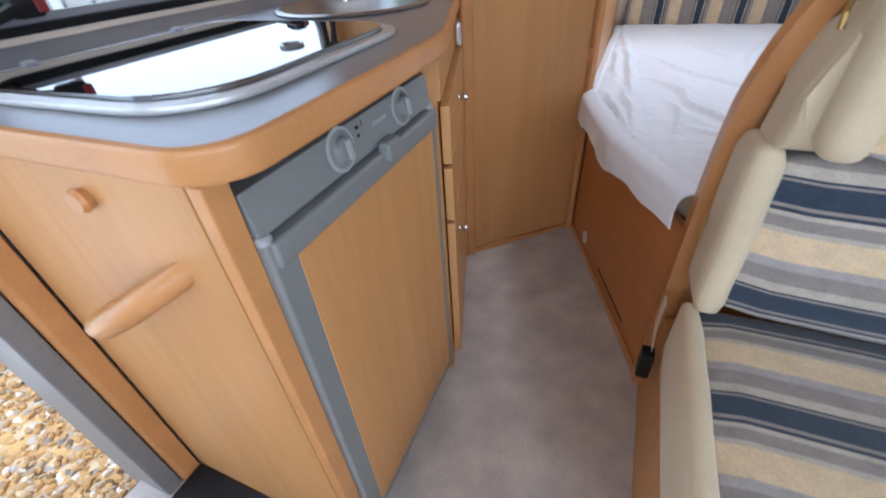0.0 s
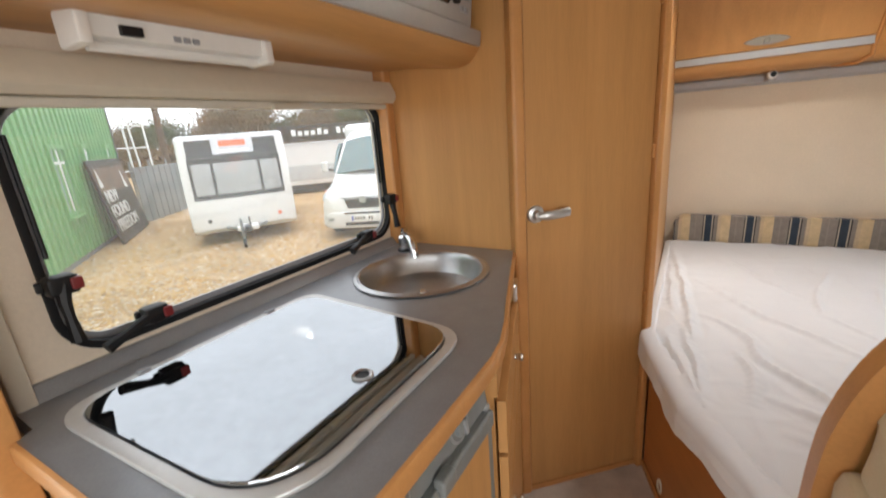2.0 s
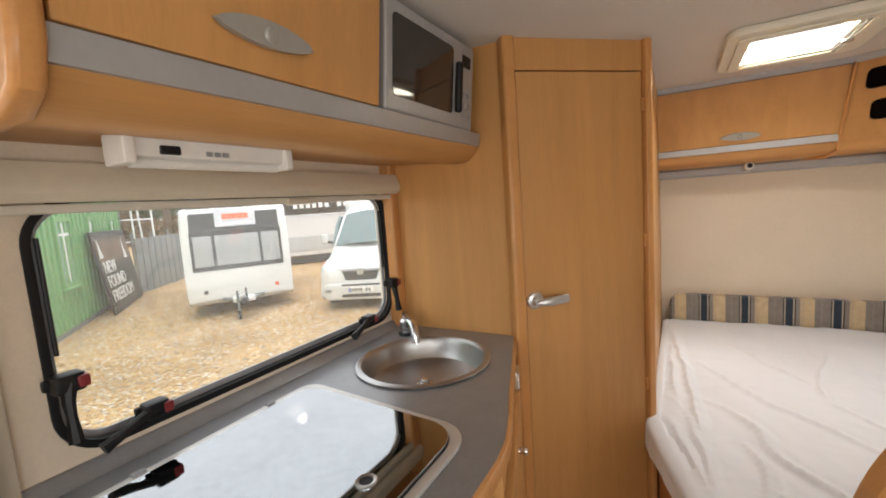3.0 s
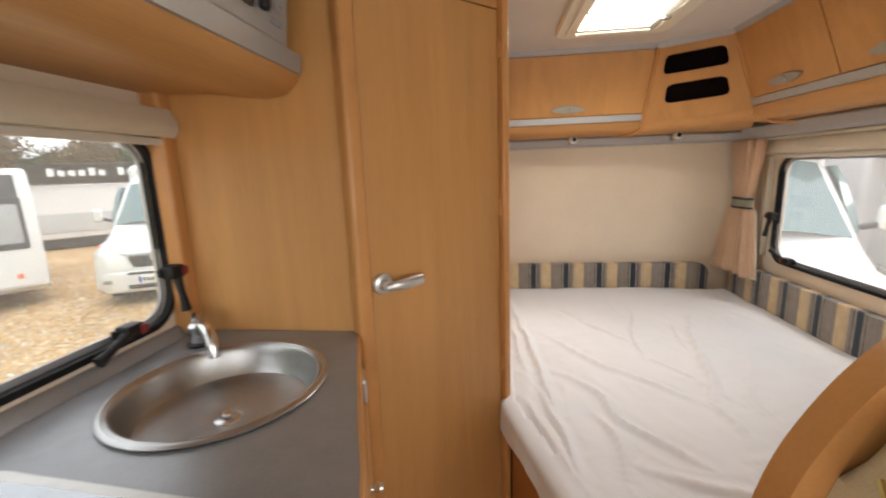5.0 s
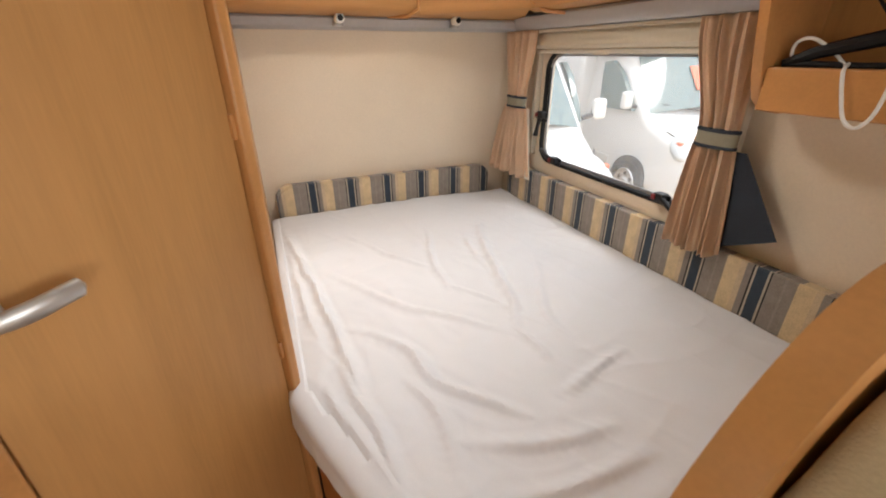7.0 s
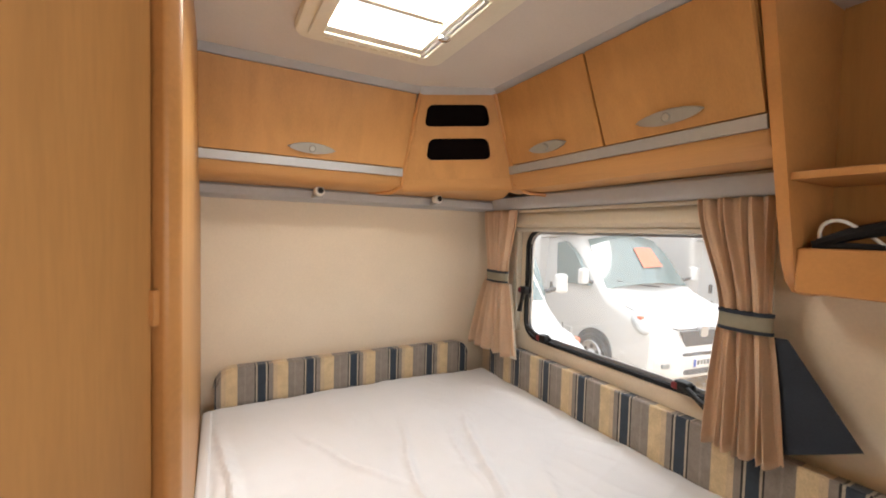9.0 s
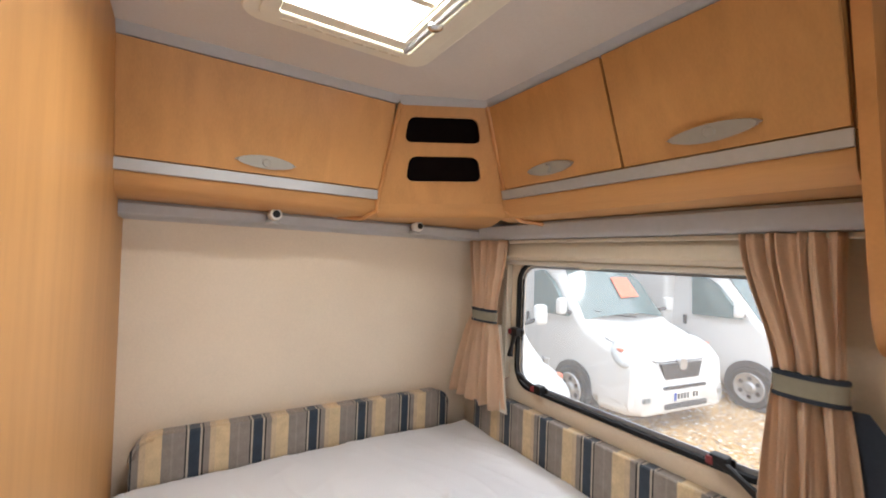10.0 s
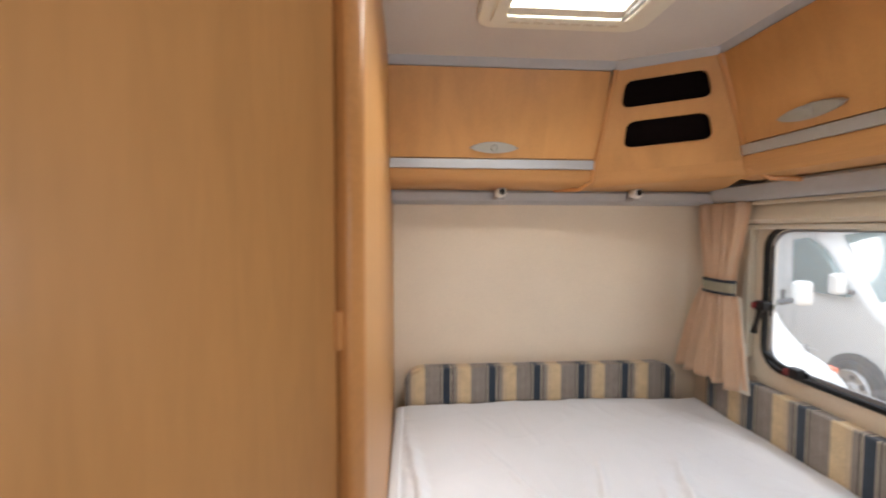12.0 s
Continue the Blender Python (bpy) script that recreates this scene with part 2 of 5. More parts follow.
def rrect(a0, a1, b0, b1, r, seg=6):
    """A rectangle with rounded corners, as an outline; r: one radius, or four from the low corner round."""
    rs = r if isinstance(r, (list, tuple)) else [r] * 4
    out = []
    for (ca, cb, start), q in zip(((a0, b0, 180), (a1, b0, 270), (a1, b1, 0), (a0, b1, 90)), rs):
        sa, sb = (1 if ca == a0 else -1), (1 if cb == b0 else -1)
        for k in range(seg + 1):
            w = radians(start + 90 * k / seg)
            out.append((ca + sa * q + q * math.cos(w), cb + sb * q + q * math.sin(w)))
    return out


def ring(outer, inner, axis, lo, hi, bev=0.0):
    """A frame between two outlines with as many points each, swept from lo to hi."""
    b = bmesh.new()
    f = AXES[axis]
    rows = [[b.verts.new(f(p, q, h)) for p, q in pts] for pts, h in ((outer, lo), (outer, hi), (inner, hi), (inner, lo))]
    n = len(outer)
    for k in range(4):
        r0, r1 = rows[k], rows[(k + 1) % 4]
        for i in range(n):
            j = (i + 1) % n
            b.faces.new((r0[i], r0[j], r1[j], r1[i]))
    if bev:
        edges = [e for e in b.edges if any(e.verts[0] in r and e.verts[1] in r for r in rows)]
        bmesh.ops.bevel(b, geom=edges, offset=bev, segments=2, affect="EDGES", profile=0.5)
    return b


def slab(outline, holes, lo, hi, f=None):
    """A board with holes right through it; f maps (a, b, depth) to the world."""
    f = f or (lambda a, b, h: (a, b, h))
    b = bmesh.new()
    loops = []
    for h in (lo, hi):
        edges, level = [], []
        for pts in (outline, *holes):
            vs = [b.verts.new((p, q, h)) for p, q in pts]
            edges += [b.edges.new((vs[i], vs[(i + 1) % len(vs)])) for i in range(len(vs))]
            level.append(vs)
        bmesh.ops.triangle_fill(b, edges=edges, use_beauty=True)
        loops.append(level)
    for v0, v1 in zip(*loops):
        for i in range(len(v0)):
            j = (i + 1) % len(v0)
            b.faces.new((v0[i], v0[j], v1[j], v1[i]))
    for v in b.verts:
        v.co = f(*v.co)
    return b


def tube(pts, r, seg=8, closed=False, caps=True):
    """A round bar along points; r: one radius, or one for each point."""
    b = bmesh.new()
    P = [Vector(p) for p in pts]
    rs = r if isinstance(r, (list, tuple)) else [r] * len(P)
    rings = []
    side = None
    for i, p in enumerate(P):
        d = (P[min(i + 1, len(P) - 1)] - P[max(i - 1, 0)]).normalized()
        if side is None:
            side = d.orthogonal().normalized()
        side = (side - d * side.dot(d)).normalized()
        up = d.cross(side)
        rings.append([b.verts.new(p + rs[i] * (math.cos(2 * math.pi * k / seg) * side + math.sin(2 * math.pi * k / seg) * up)) for k in range(seg)])
    for r0, r1 in zip(rings, rings[1:]):
        for k in range(seg):
            b.faces.new((r0[k], r0[(k + 1) % seg], r1[(k + 1) % seg], r1[k]))
    if caps:
        b.faces.new(rings[0])
        b.faces.new(rings[-1])
    return b


def lathe(profile, centre, seg=32, m=None):
    """A profile of (radius, height) turned about the upright axis through the centre."""
    b = bmesh.new()
    rows = [[b.verts.new((centre[0] + r * math.cos(2 * math.pi * k / seg), centre[1] + r * math.sin(2 * math.pi * k / seg), centre[2] + z)) for k in range(seg)] if r > 1e-6
            else [b.verts.new((centre[0], centre[1], centre[2] + z))] for r, z in profile]
    for r0, r1 in zip(rows, rows[1:]):
        for k in range(seg):
            j = (k + 1) % seg
            if len(r0) == 1 and len(r1) == 1:
                continue
            if len(r0) == 1:
                b.faces.new((r0[0], r1[k], r1[j]))
            elif len(r1) == 1:
                b.faces.new((r0[k], r0[j], r1[0]))
            else:
                b.faces.new((r0[k], r0[j], r1[j], r1[k]))
    return spun(b, m) if m else b


def smooth(pts, n=6):
    """Points along a smooth line through the given ones."""
    P = [Vector(p) for p in pts]
    P = [P[0] * 2 - P[1], *P, P[-1] * 2 - P[-2]]
    out = []
    for i in range(1, len(P) - 2):
        for k in range(n):
            t = k / n
            out.append(0.5 * (2 * P[i] + (P[i + 1] - P[i - 1]) * t + (2 * P[i - 1] - 5 * P[i] + 4 * P[i + 1] - P[i + 2]) * t * t + (3 * P[i] - P[i - 1] - 3 * P[i + 1] + P[i + 2]) * t ** 3))
    return out + [P[-2]]


def patch(nu, nv, f):
    """A sheet of nu by nv cells; f(u, v) gives the place for u, v from 0 to 1."""
    b = bmesh.new()
    g = [[b.verts.new(f(i / nu, j / nv)) for j in range(nv + 1)] for i in range(nu + 1)]
    for i in range(nu):
        for j in range(nv):
            b.faces.new((g[i][j], g[i + 1][j], g[i + 1][j + 1], g[i][j + 1]))
    return b


def thick(bm, d):
    bmesh.ops.recalc_face_normals(bm, faces=bm.faces)
    bmesh.ops.solidify(bm, geom=bm.faces[:], thickness=d)
    return bm


def cloth(ob, d=0.0015):
    """Gives a draped sheet the thickness of cloth."""
    ob.modifiers.clear()
    m = ob.modifiers.new("cloth_thickness", "SOLIDIFY")
    m.thickness, m.offset = d, 0
    return ob


def pillow(x0, x1, y0, y1, z0, z1, r=0.03, n=10, puff=0.0, axis=2):
    """A soft cushion: a rounded block whose faces belly out a little."""
    b = box(x0, x1, y0, y1, z0, z1)
    bmesh.ops.subdivide_edges(b, edges=b.edges[:], cuts=n, use_grid_fill=True)
    c = Vector(((x0 + x1) / 2, (y0 + y1) / 2, (z0 + z1) / 2))
    h = Vector(((x1 - x0) / 2, (y1 - y0) / 2, (z1 - z0) / 2))
    for v in b.verts:
        d = v.co - c
        core = Vector([max(-h[k] + r, min(h[k] - r, d[k])) for k in range(3)])
        off = d - core
        if off.length > 1e-9:
            off = off.normalized() * r
        p = core + off
        q = [1 - min(1, abs(p[k]) / h[k]) ** 4 for k in range(3)]
        for k in range(3):
            o = [j for j in range(3) if j != k]
            p[k] += puff * (p[k] / h[k]) * q[o[0]] * q[o[1]]
        v.co = c + p + 0.002 * Vector(noise.noise_vector(v.co * 9))
    return b


LEFT, RIGHT, REAR, FRONT, TOP, GROUND = -0.49, 1.69, 3.22, -1.3, 1.860, -0.75


# ---- the shell ----
def wall_box(pieces, name, material, label):
    bm = bmesh.new()
    for p in pieces:
        join(bm, p)
    return solo(name, bm, material, label, "wall", kind="structure", smooth=False)


WIN_L = (0.640, 1.585, 0.992, 1.438)
WIN_R = (1.95, 2.852, 0.842, 1.335)


def window_hole(y0, y1, z0, z1, x0, x1, grow=0.0, r=0.07):
    """The piece of a side wall round a window: a rectangle with a round-cornered opening."""
    a0, a1, b0, b1 = y0, y1, z0, z1
    outer = rrect(a0 - 0.05, a1 + 0.05, b0 - 0.05, b1 + 0.05, 0.001)
    return ring(outer, rrect(a0 + grow, a1 - grow, b0 + grow, b1 - grow, r), "x", x0, x1)


def side_wall(name, x0, x1, win, gaps, label):
    y0, y1, z0, z1 = win[0] - 0.05, win[1] + 0.05, win[2] - 0.05, win[3] + 0.05
    ps = [window_hole(*win, x0, x1), box(x0, x1, y0, y1, -0.1, z0), box(x0, x1, y0, y1, z1, TOP + 0.04), box(x0, x1, y1, REAR + 0.1, -0.1, TOP + 0.04)]
    at = FRONT - 0.04
    for a, b, c, d in gaps:
        ps += [box(x0, x1, at, a, -0.1, TOP + 0.04), box(x0, x1, a, b, d, TOP + 0.04)]
        if c > -0.1:
            ps.append(box(x0, x1, a, b, -0.1, c))
        at = b
    ps.append(box(x0, x1, at, y0, -0.1, TOP + 0.04))
    return wall_box(ps, name, wall_paper, label)


side_wall("wall_left", LEFT - 0.035, LEFT, WIN_L, [(-0.17, 0.455, -0.1, 1.80)], "cream vinyl side wall with the kitchen window and the doorway")
side_wall("wall_right", RIGHT, RIGHT + 0.035, WIN_R, [(-0.9, 0.2, 0.85, 1.40)], "cream vinyl side wall with the bedroom window")
solo("wall_rear", prism([(REAR, -0.1), (REAR + 0.04, -0.1), (REAR + 0.04, TOP + 0.04), (REAR - 0.1, TOP + 0.04), (REAR - 0.1, 1.5), (REAR, 0.55)], "x", LEFT, RIGHT),
     wall_paper, "cream vinyl rear wall above the bed", "wall", kind="structure", smooth=False)
solo("wall_front", ring(rrect(LEFT, RIGHT, -0.1, TOP + 0.04, 0.001), rrect(-0.2, 1.4, 0.95, 1.55, 0.08), "y", FRONT - 0.04, FRONT), wall_paper, "plain cream front wall with a window opening", "wall", kind="structure", smooth=False)
solo("floor", box(LEFT, RIGHT, FRONT, REAR, -0.06, 0.0), carpet, "beige-grey short pile carpet on the floor", "floor", kind="structure", smooth=False)
SKY = (0.630, 0.945, 2.085, 2.452)
roof = ring(rrect(LEFT - 0.03, RIGHT + 0.03, FRONT - 0.04, REAR + 0.04, 0.001), rrect(*SKY, 0.02), "z", TOP, TOP + 0.04)
solo("ceiling", roof, ceiling_board, "off-white lined ceiling board", "ceiling", kind="structure", smooth=False)

# the washroom corner: a panel behind the sink, the slanting doorway and the side towards the bed
DOOR = Matrix.Translation((0.0, 1.610, 0)) @ Matrix.Rotation(radians(43), 4, "Z")
panel = box(LEFT, 0.0, 1.625, 1.65, 0.0, TOP)
solo("wall_sink_end", panel, wood, "pearwood laminate partition behind the sink", "wall", kind="structure", smooth=False)
side = prism([(0.356, 1.955), (0.340, REAR - 0.005), (0.315, REAR - 0.005), (0.330, 1.955)], "z", 0.0, TOP)
solo("wall_washroom_side", side, wood, "pearwood laminate partition beside the bed", "wall", kind="structure", smooth=False)

door_set = thing("door_1", (0.18, 1.76, 0), "closed pearwood washroom door in a rounded frame", "door", kind="structure")


def on_door(bm):
    return spun(bm, DOOR)


part("door_post", on_door(prism(rrect(-0.018, 0.020, -0.014, 0.03, [0.012, 0.006, 0.004, 0.004], 4), "z", 0.0, TOP)), wood_solid, door_set)
part("door_post", on_door(prism(rrect(0.460, 0.490, -0.022, 0.045, [0.006, 0.014, 0.016, 0.004], 5), "z", 0.0, TOP)), wood_solid, door_set)
part("door_header", on_door(box(0.020, 0.460, -0.002, 0.022, 1.766, TOP, 0.002)), wood, door_set)
part("threshold", on_door(box(0.020, 0.460, -0.008, 0.03, 0.0, 0.02, 0.003)), wood_solid, door_set)
leaf = part("door_leaf", on_door(box(0.023, 0.457, -0.004, 0.02, 0.024, 1.762, 0.003)), wood, door_set)
rose = lathe([(0, 0), (0.027, 0), (0.028, 0.005), (0.025, 0.010), (0.015, 0.013), (0.012, 0.030), (0, 0.032)], (0, 0, 0), 28, DOOR @ pose(0.052, -0.004, 1.062, 90, 0, 0))
part("handle_rose", rose, satin, leaf)
GRIP = [(0.050, -0.036, 1.060), (0.066, -0.047, 1.062), (0.095, -0.052, 1.064), (0.120, -0.050, 1.066), (0.140, -0.046, 1.067), (0.150, -0.044, 1.067)]
lever = tube(smooth(GRIP, 4), [0.010 + 0.004 * min(1, k / 6) if k < 18 else 0.014 - 0.0035 * (k - 17) for k in range(21)], 16)
for v in lever.verts:
    v.co.y = -0.047 + (v.co.y + 0.047) * 0.62
part("door_handle", on_door(lever), satin, leaf, "satin chrome lever handle")
for z in (0.72, 1.22, 1.66):
    hinge = box(0.453, 0.464, -0.012, 0.0, z - 0.022, z + 0.022, 0.003)
    part("hinge", on_door(hinge), wood_solid, leaf)

# trim: coving where walls meet the ceiling, upright trims, door step
solo("trim_sink_corner", prism(rrect(LEFT, -0.445, 1.585, 1.624, [0.002, 0.012, 0.004, 0.002], 4), "z", 0.95, 1.56), wood_solid, "rounded pearwood corner trim beside the window", "trim", kind="structure")


# ---- windows ----
def latch(x, y, z, turn, s, parent):
    """A black window catch with a red release button; s: the side it looks to."""
    b = box(x - 0.012 * (s < 0), x + 0.012 * (s > 0), y - 0.03, y + 0.03, z - 0.010, z + 0.010, 0.004)
    join(b, box(-0.018, 0.018, -0.022, 0.022, -0.017, 0.017, 0.007), Matrix.Translation((x + s * 0.02, y, z)))
    arm = tube([(0, 0, 0), (0.006 * s, -0.03, -0.002), (0.010 * s, -0.055, -0.008), (0.012 * s, -0.098, -0.020)], [0.013, 0.010, 0.008, 0.012], 8)
    join(b, arm, Matrix.Translation((x + s * 0.026, y, z)) @ Matrix.Rotation(radians(turn), 4, "X"))
    h = part("window_catch", b, black_plastic, parent)
    part("release_button", box(x + s * 0.030 - 0.012, x + s * 0.030 + 0.012, y + 0.008, y + 0.026, z - 0.011, z + 0.011, 0.004), red_plastic, h, "red release button")


def caravan_window(name, win, x, s, latches, label):
    """A top-hung acrylic caravan window in a wall at x; s: +1 where the room lies on the side of greater x."""
    y0, y1, z0, z1 = win
    w = thing(name, (x, (y0 + y1) / 2, z0), label, "window", kind="structure")
    n0, n1 = sorted((x - s * 0.012, x + s * 0.008))
    part("rubber_seal", ring(rrect(y0 - 0.010, y1 + 0.010, z0 - 0.010, z1 + 0.010, 0.085, 8), rrect(y0 + 0.003, y1 - 0.003, z0 + 0.006, z1 - 0.003, 0.072, 8), "x", n0, n1, 0.003), rubber, w, "black rubber window seal")
    o0, o1 = sorted((x - s * 0.02, x - s * 0.0135))
    part("window_frame", ring(rrect(y0 + 0.004, y1 - 0.004, z0 + 0.004, z1 - 0.004, 0.07, 8), rrect(y0 + 0.012, y1 - 0.012, z0 + 0.018, z1 - 0.012, 0.064, 8), "x", o0, o1), grey_trim, w)
    g0, g1 = sorted((x - s * 0.030, x - s * 0.026))
    pane = part("pane", prism(rrect(y0 - 0.02, y1 + 0.02, z0 - 0.02, z1 + 0.02, 0.08, 8), "x", g0, g1), window_pane, w)
    pane.visible_shadow = False
    for y, z, turn in latches:
        latch(x + s * 0.006, y, z, turn, s, w)
    for y in (y0 + 0.014, y1 - 0.014):
        part("stay", tube([(x - s * 0.008, y, z0 + 0.18), (x - s * 0.008, y, z1 - 0.06)], 0.004), black_plastic, w)
    return w


caravan_window("window_1", WIN_L, LEFT, 1, [(0.775, 1.024, 4), (1.43, 1.018, 4), (0.652, 1.13, 75), (1.574, 1.115, 80)], "wide kitchen window with black rubber seal and black catches")
caravan_window("window_2", WIN_R, RIGHT, -1, [(2.70, 0.864, 190), (2.075, 0.866, 12), (2.838, 1.06, 85)], "bedroom window with black rubber seal and black catches")


def roller_blind(x, s, y0, y1, z0, z1, lip, label):
    b = thing("roller_blind", (x, (y0 + y1) / 2, z0), label, "blind")
    prof = [(x, z1), (x, z0), (x + s * 0.05, z0 - 0.002), (x + s * 0.062, z0 + 0.012), (x + s * 0.062, z0 + 0.03), (x + s * 0.045, z1)]
    part("cassette", prism(prof, "y", y0, y1, 0.004), cream_plastic, b)
    l0, l1 = sorted((x + s * 0.022, x + s * 0.040))
    bar = part("pull_bar", box(l0, l1, y0 + 0.02, y1 - 0.02, z0 - lip, z0 - 0.004, 0.004), blind_cloth, b)
    part("pull_grip", box(min(l1, l1 + s * 0.012) - 0.004, max(l1, l1 + s * 0.012), (y0 + y1) / 2 + 0.05, (y0 + y1) / 2 + 0.13, z0 - lip - 0.004, z0 - lip + 0.012, 0.004), cream_plastic, bar)
    for a in (y0, y1 - 0.03):
        r0, r1 = sorted((x + 0.001 * s, x + s * 0.03))
        part("side_channel", box(r0, r1, a, a + 0.03, z0 - 0.50, z0 - 0.002, 0.005), cream_plastic, b)
    return b


roller_blind(LEFT, 1, 0.545, 1.622, 1.436, 1.500, 0.02, "cream roller blind cassette above the kitchen window")
roller_blind(RIGHT, -1, 1.86, 2.925, 1.355, 1.432, 0.022, "cream roller blind cassette above the bedroom window")

# ---- kitchen ----
WT = 0.945
CORNER = [(0.108 + 0.06 * math.sin(radians(a)), 0.595 - 0.06 * math.cos(radians(a))) for a in range(0, 91, 15)]
FRONT_EDGE = [(-0.37, 0.522), *CORNER, (0.170, 0.80), (0.168, 1.0), (0.160, 1.06), (0.136, 1.14), (0.102, 1.235), (-0.020, 1.600), (-0.024, 1.622)]
worktop_outline = FRONT_EDGE + [(LEFT, 1.622), (LEFT, 0.545), (-0.385, 0.545)]
SINK = (-0.200, 1.345)
hole = [(SINK[0] + 0.174 * math.cos(radians(a)), SINK[1] + 0.174 * math.sin(radians(a))) for a in range(0, 360, 10)]
worktop = thing("worktop", (-0.15, 1.1, 0.9), "grey laminate kitchen worktop with a rounded pearwood edge", "worktop")
part("board", slab(worktop_outline, [hole], WT - 0.035, WT), laminate, worktop, smooth=False)
edge = bmesh.new()
prof = [(0.0005, -0.036), (0.006, -0.036), (0.009, -0.030), (0.009, -0.006), (0.006, -0.001), (0.0005, 0.001)]
rows = []
for i, (x, y) in enumerate(FRONT_EDGE):
    a, c = FRONT_EDGE[max(0, i - 1)], FRONT_EDGE[min(len(FRONT_EDGE) - 1, i + 1)]
    n = Vector((c[1] - a[1], a[0] - c[0])).normalized()
    rows.append([edge.verts.new((x + n.x * d, y + n.y * d, WT + h)) for d, h in prof])
for r0, r1 in zip(rows, rows[1:]):
    for k in range(len(prof)):
        j = (k + 1) % len(prof)
        edge.faces.new((r0[k], r0[j], r1[j], r1[k]))
edge.faces.new(rows[0])
edge.faces.new(rows[-1])
part("edge_strip", edge, wood_solid, worktop, "rounded pearwood edge strip")
part("upstand", prism([(LEFT, WT), (LEFT, WT + 0.026), (LEFT + 0.010, WT + 0.026), (LEFT + 0.026, WT + 0.006), (LEFT + 0.028, WT)], "y", 0.55, 1.622), laminate, worktop)

unit = thing("kitchen_cabinet", (-0.1, 0.8, 0), "pearwood kitchen base cabinet under the worktop", "cabinet")
part("end_panel", box(-0.370, 0.118, 0.5325, 0.562, 0.0, WT - 0.037, 0.002), wood, unit)
part("front_post", box(0.118, 0.140, 0.534, 0.566, 0.0, WT - 0.037, 0.003), wood_solid, unit)
# set-back rail, coloured dark for the shadow gap above the fridge
part("front_rail", box(0.085, 0.109, 0.567, 1.029, 0.884, WT - 0.036, 0.002), rail_shade, unit)
part("post", box(0.10, 0.130, 1.030, 1.052, 0.0, WT - 0.037, 0.002), wood, unit)
part("plinth", box(0.08, 0.10, 0.566, 1.03, 0.0, 0.06), black_plastic, unit)

fridge = thing("fridge", (0.0, 0.8, 0.06), "grey caravan fridge with a pearwood door panel", "fridge")
part("carcass", box(-0.36, 0.108, 0.568, 1.028, 0.062, 0.882), fridge_grey, fridge)
ctl = prism([(0.108, 0.828), (0.146, 0.828), (0.138, 0.882), (0.108, 0.882)], "y", 0.568, 1.026, 0.004)
panel_ob = part("control_panel", ctl, fridge_grey, fridge)
for y in (0.742, 0.918):
    turn = pose(0.1405, y, 0.857, 0, 82, 0)
    knob = lathe([(0, 0), (0.026, 0), (0.026, 0.003), (0.021, 0.004), (0.019, 0.005), (0.017, 0.012), (0.014, 0.014), (0, 0.014)], (0, 0, 0), 28, turn)
    k = part("control_knob", knob, fridge_grey, panel_ob)
    part("dial_ring", lathe([(0.026, 0), (0.031, 0), (0.031, 0.002), (0.026, 0.003), (0.026, 0)], (0, 0, 0), 28, turn), silver, k)
    part("knob_grip", box(-0.014, 0.014, -0.004, 0.004, 0.012, 0.019, 0.002), silver, k).data.transform(turn)
for i in range(3):
    part("indicator", box(0.1395, 0.1425, 0.784, 0.789, 0.845 + 0.012 * i, 0.849 + 0.012 * i), black_plastic, panel_ob)
part("panel_line", box(0.1375, 0.1400, 0.800, 0.8015, 0.836, 0.876), black_plastic, panel_ob)
part("maker_mark", box(0.1395, 0.1425, 0.826, 0.866, 0.858, 0.864), silver, panel_ob)
fd = part("fridge_door", box(0.114, 0.152, 0.566, 1.028, 0.062, 0.822, 0.006, 3), fridge_grey, fridge)
part("door_gasket", box(0.108, 0.116, 0.572, 1.022, 0.068, 0.816), black_plastic, fd)
part("door_infill", box(0.148, 0.1535, 0.606, 1.006, 0.09, 0.785, 0.002), wood, fd, "pearwood door infill")
part("door_rail", box(0.145, 0.160, 0.572, 1.022, 0.786, 0.822, 0.006, 3), fridge_grey, fd)
part("door_catch", box(0.148, 0.170, 0.818, 0.858, 0.806, 0.836, 0.006, 3), fridge_grey, fd)
for y in (0.575, 1.018):
    part("hinge_cap", lathe([(0, 0), (0.010, 0), (0.010, 0.007), (0.007, 0.010), (0, 0.010)], (0.142, y, 0.820), 16), silver, fd)

# the slanting drawer unit between fridge and washroom
DU = Matrix.Translation((0.158, 1.055, 0)) @ Matrix.Rotation(math.atan2(0.55, -0.178), 4, "Z")
drawers = thing("drawer_unit", (0.05, 1.35, 0), "slanting pearwood drawer unit under the sink", "cabinet")
L = 0.575
part("carcass", spun(box(0.0, L, 0.012, 0.09, 0.0, WT - 0.037), DU), wood, drawers)
top = part("fascia", spun(box(0.0, L, 0.004, 0.014, 0.822, WT - 0.037, 0.002), DU), wood, drawers)
part("pull", spun(box(L - 0.135, L - 0.070, -0.016, 0.006, 0.826, 0.890, 0.010, 4), DU), chrome, top, "chrome oblong catch")
for z0, z1, kz, ks, nm in ((0.688, 0.812, 0.737, 0.30, "drawer_front"), (0.545, 0.678, 0.61, 0.30, "drawer_front"), (0.08, 0.536, 0.44, 0.13, "cabinet_door")):
    fr = part(nm, spun(box(0.004, L - 0.02, -0.012, 0.008, z0, z1, 0.003), DU), wood, drawers)
    if nm != "drawer_front" or z0 > 0.6:
        part("knob", lathe([(0, 0), (0.008, 0), (0.007, 0.008), (0.011, 0.016), (0.010, 0.022), (0, 0.024)], (0, 0, 0), 18, DU @ pose(ks, -0.012, kz, 90, 0, 0)), chrome, fr, "small chrome knob")

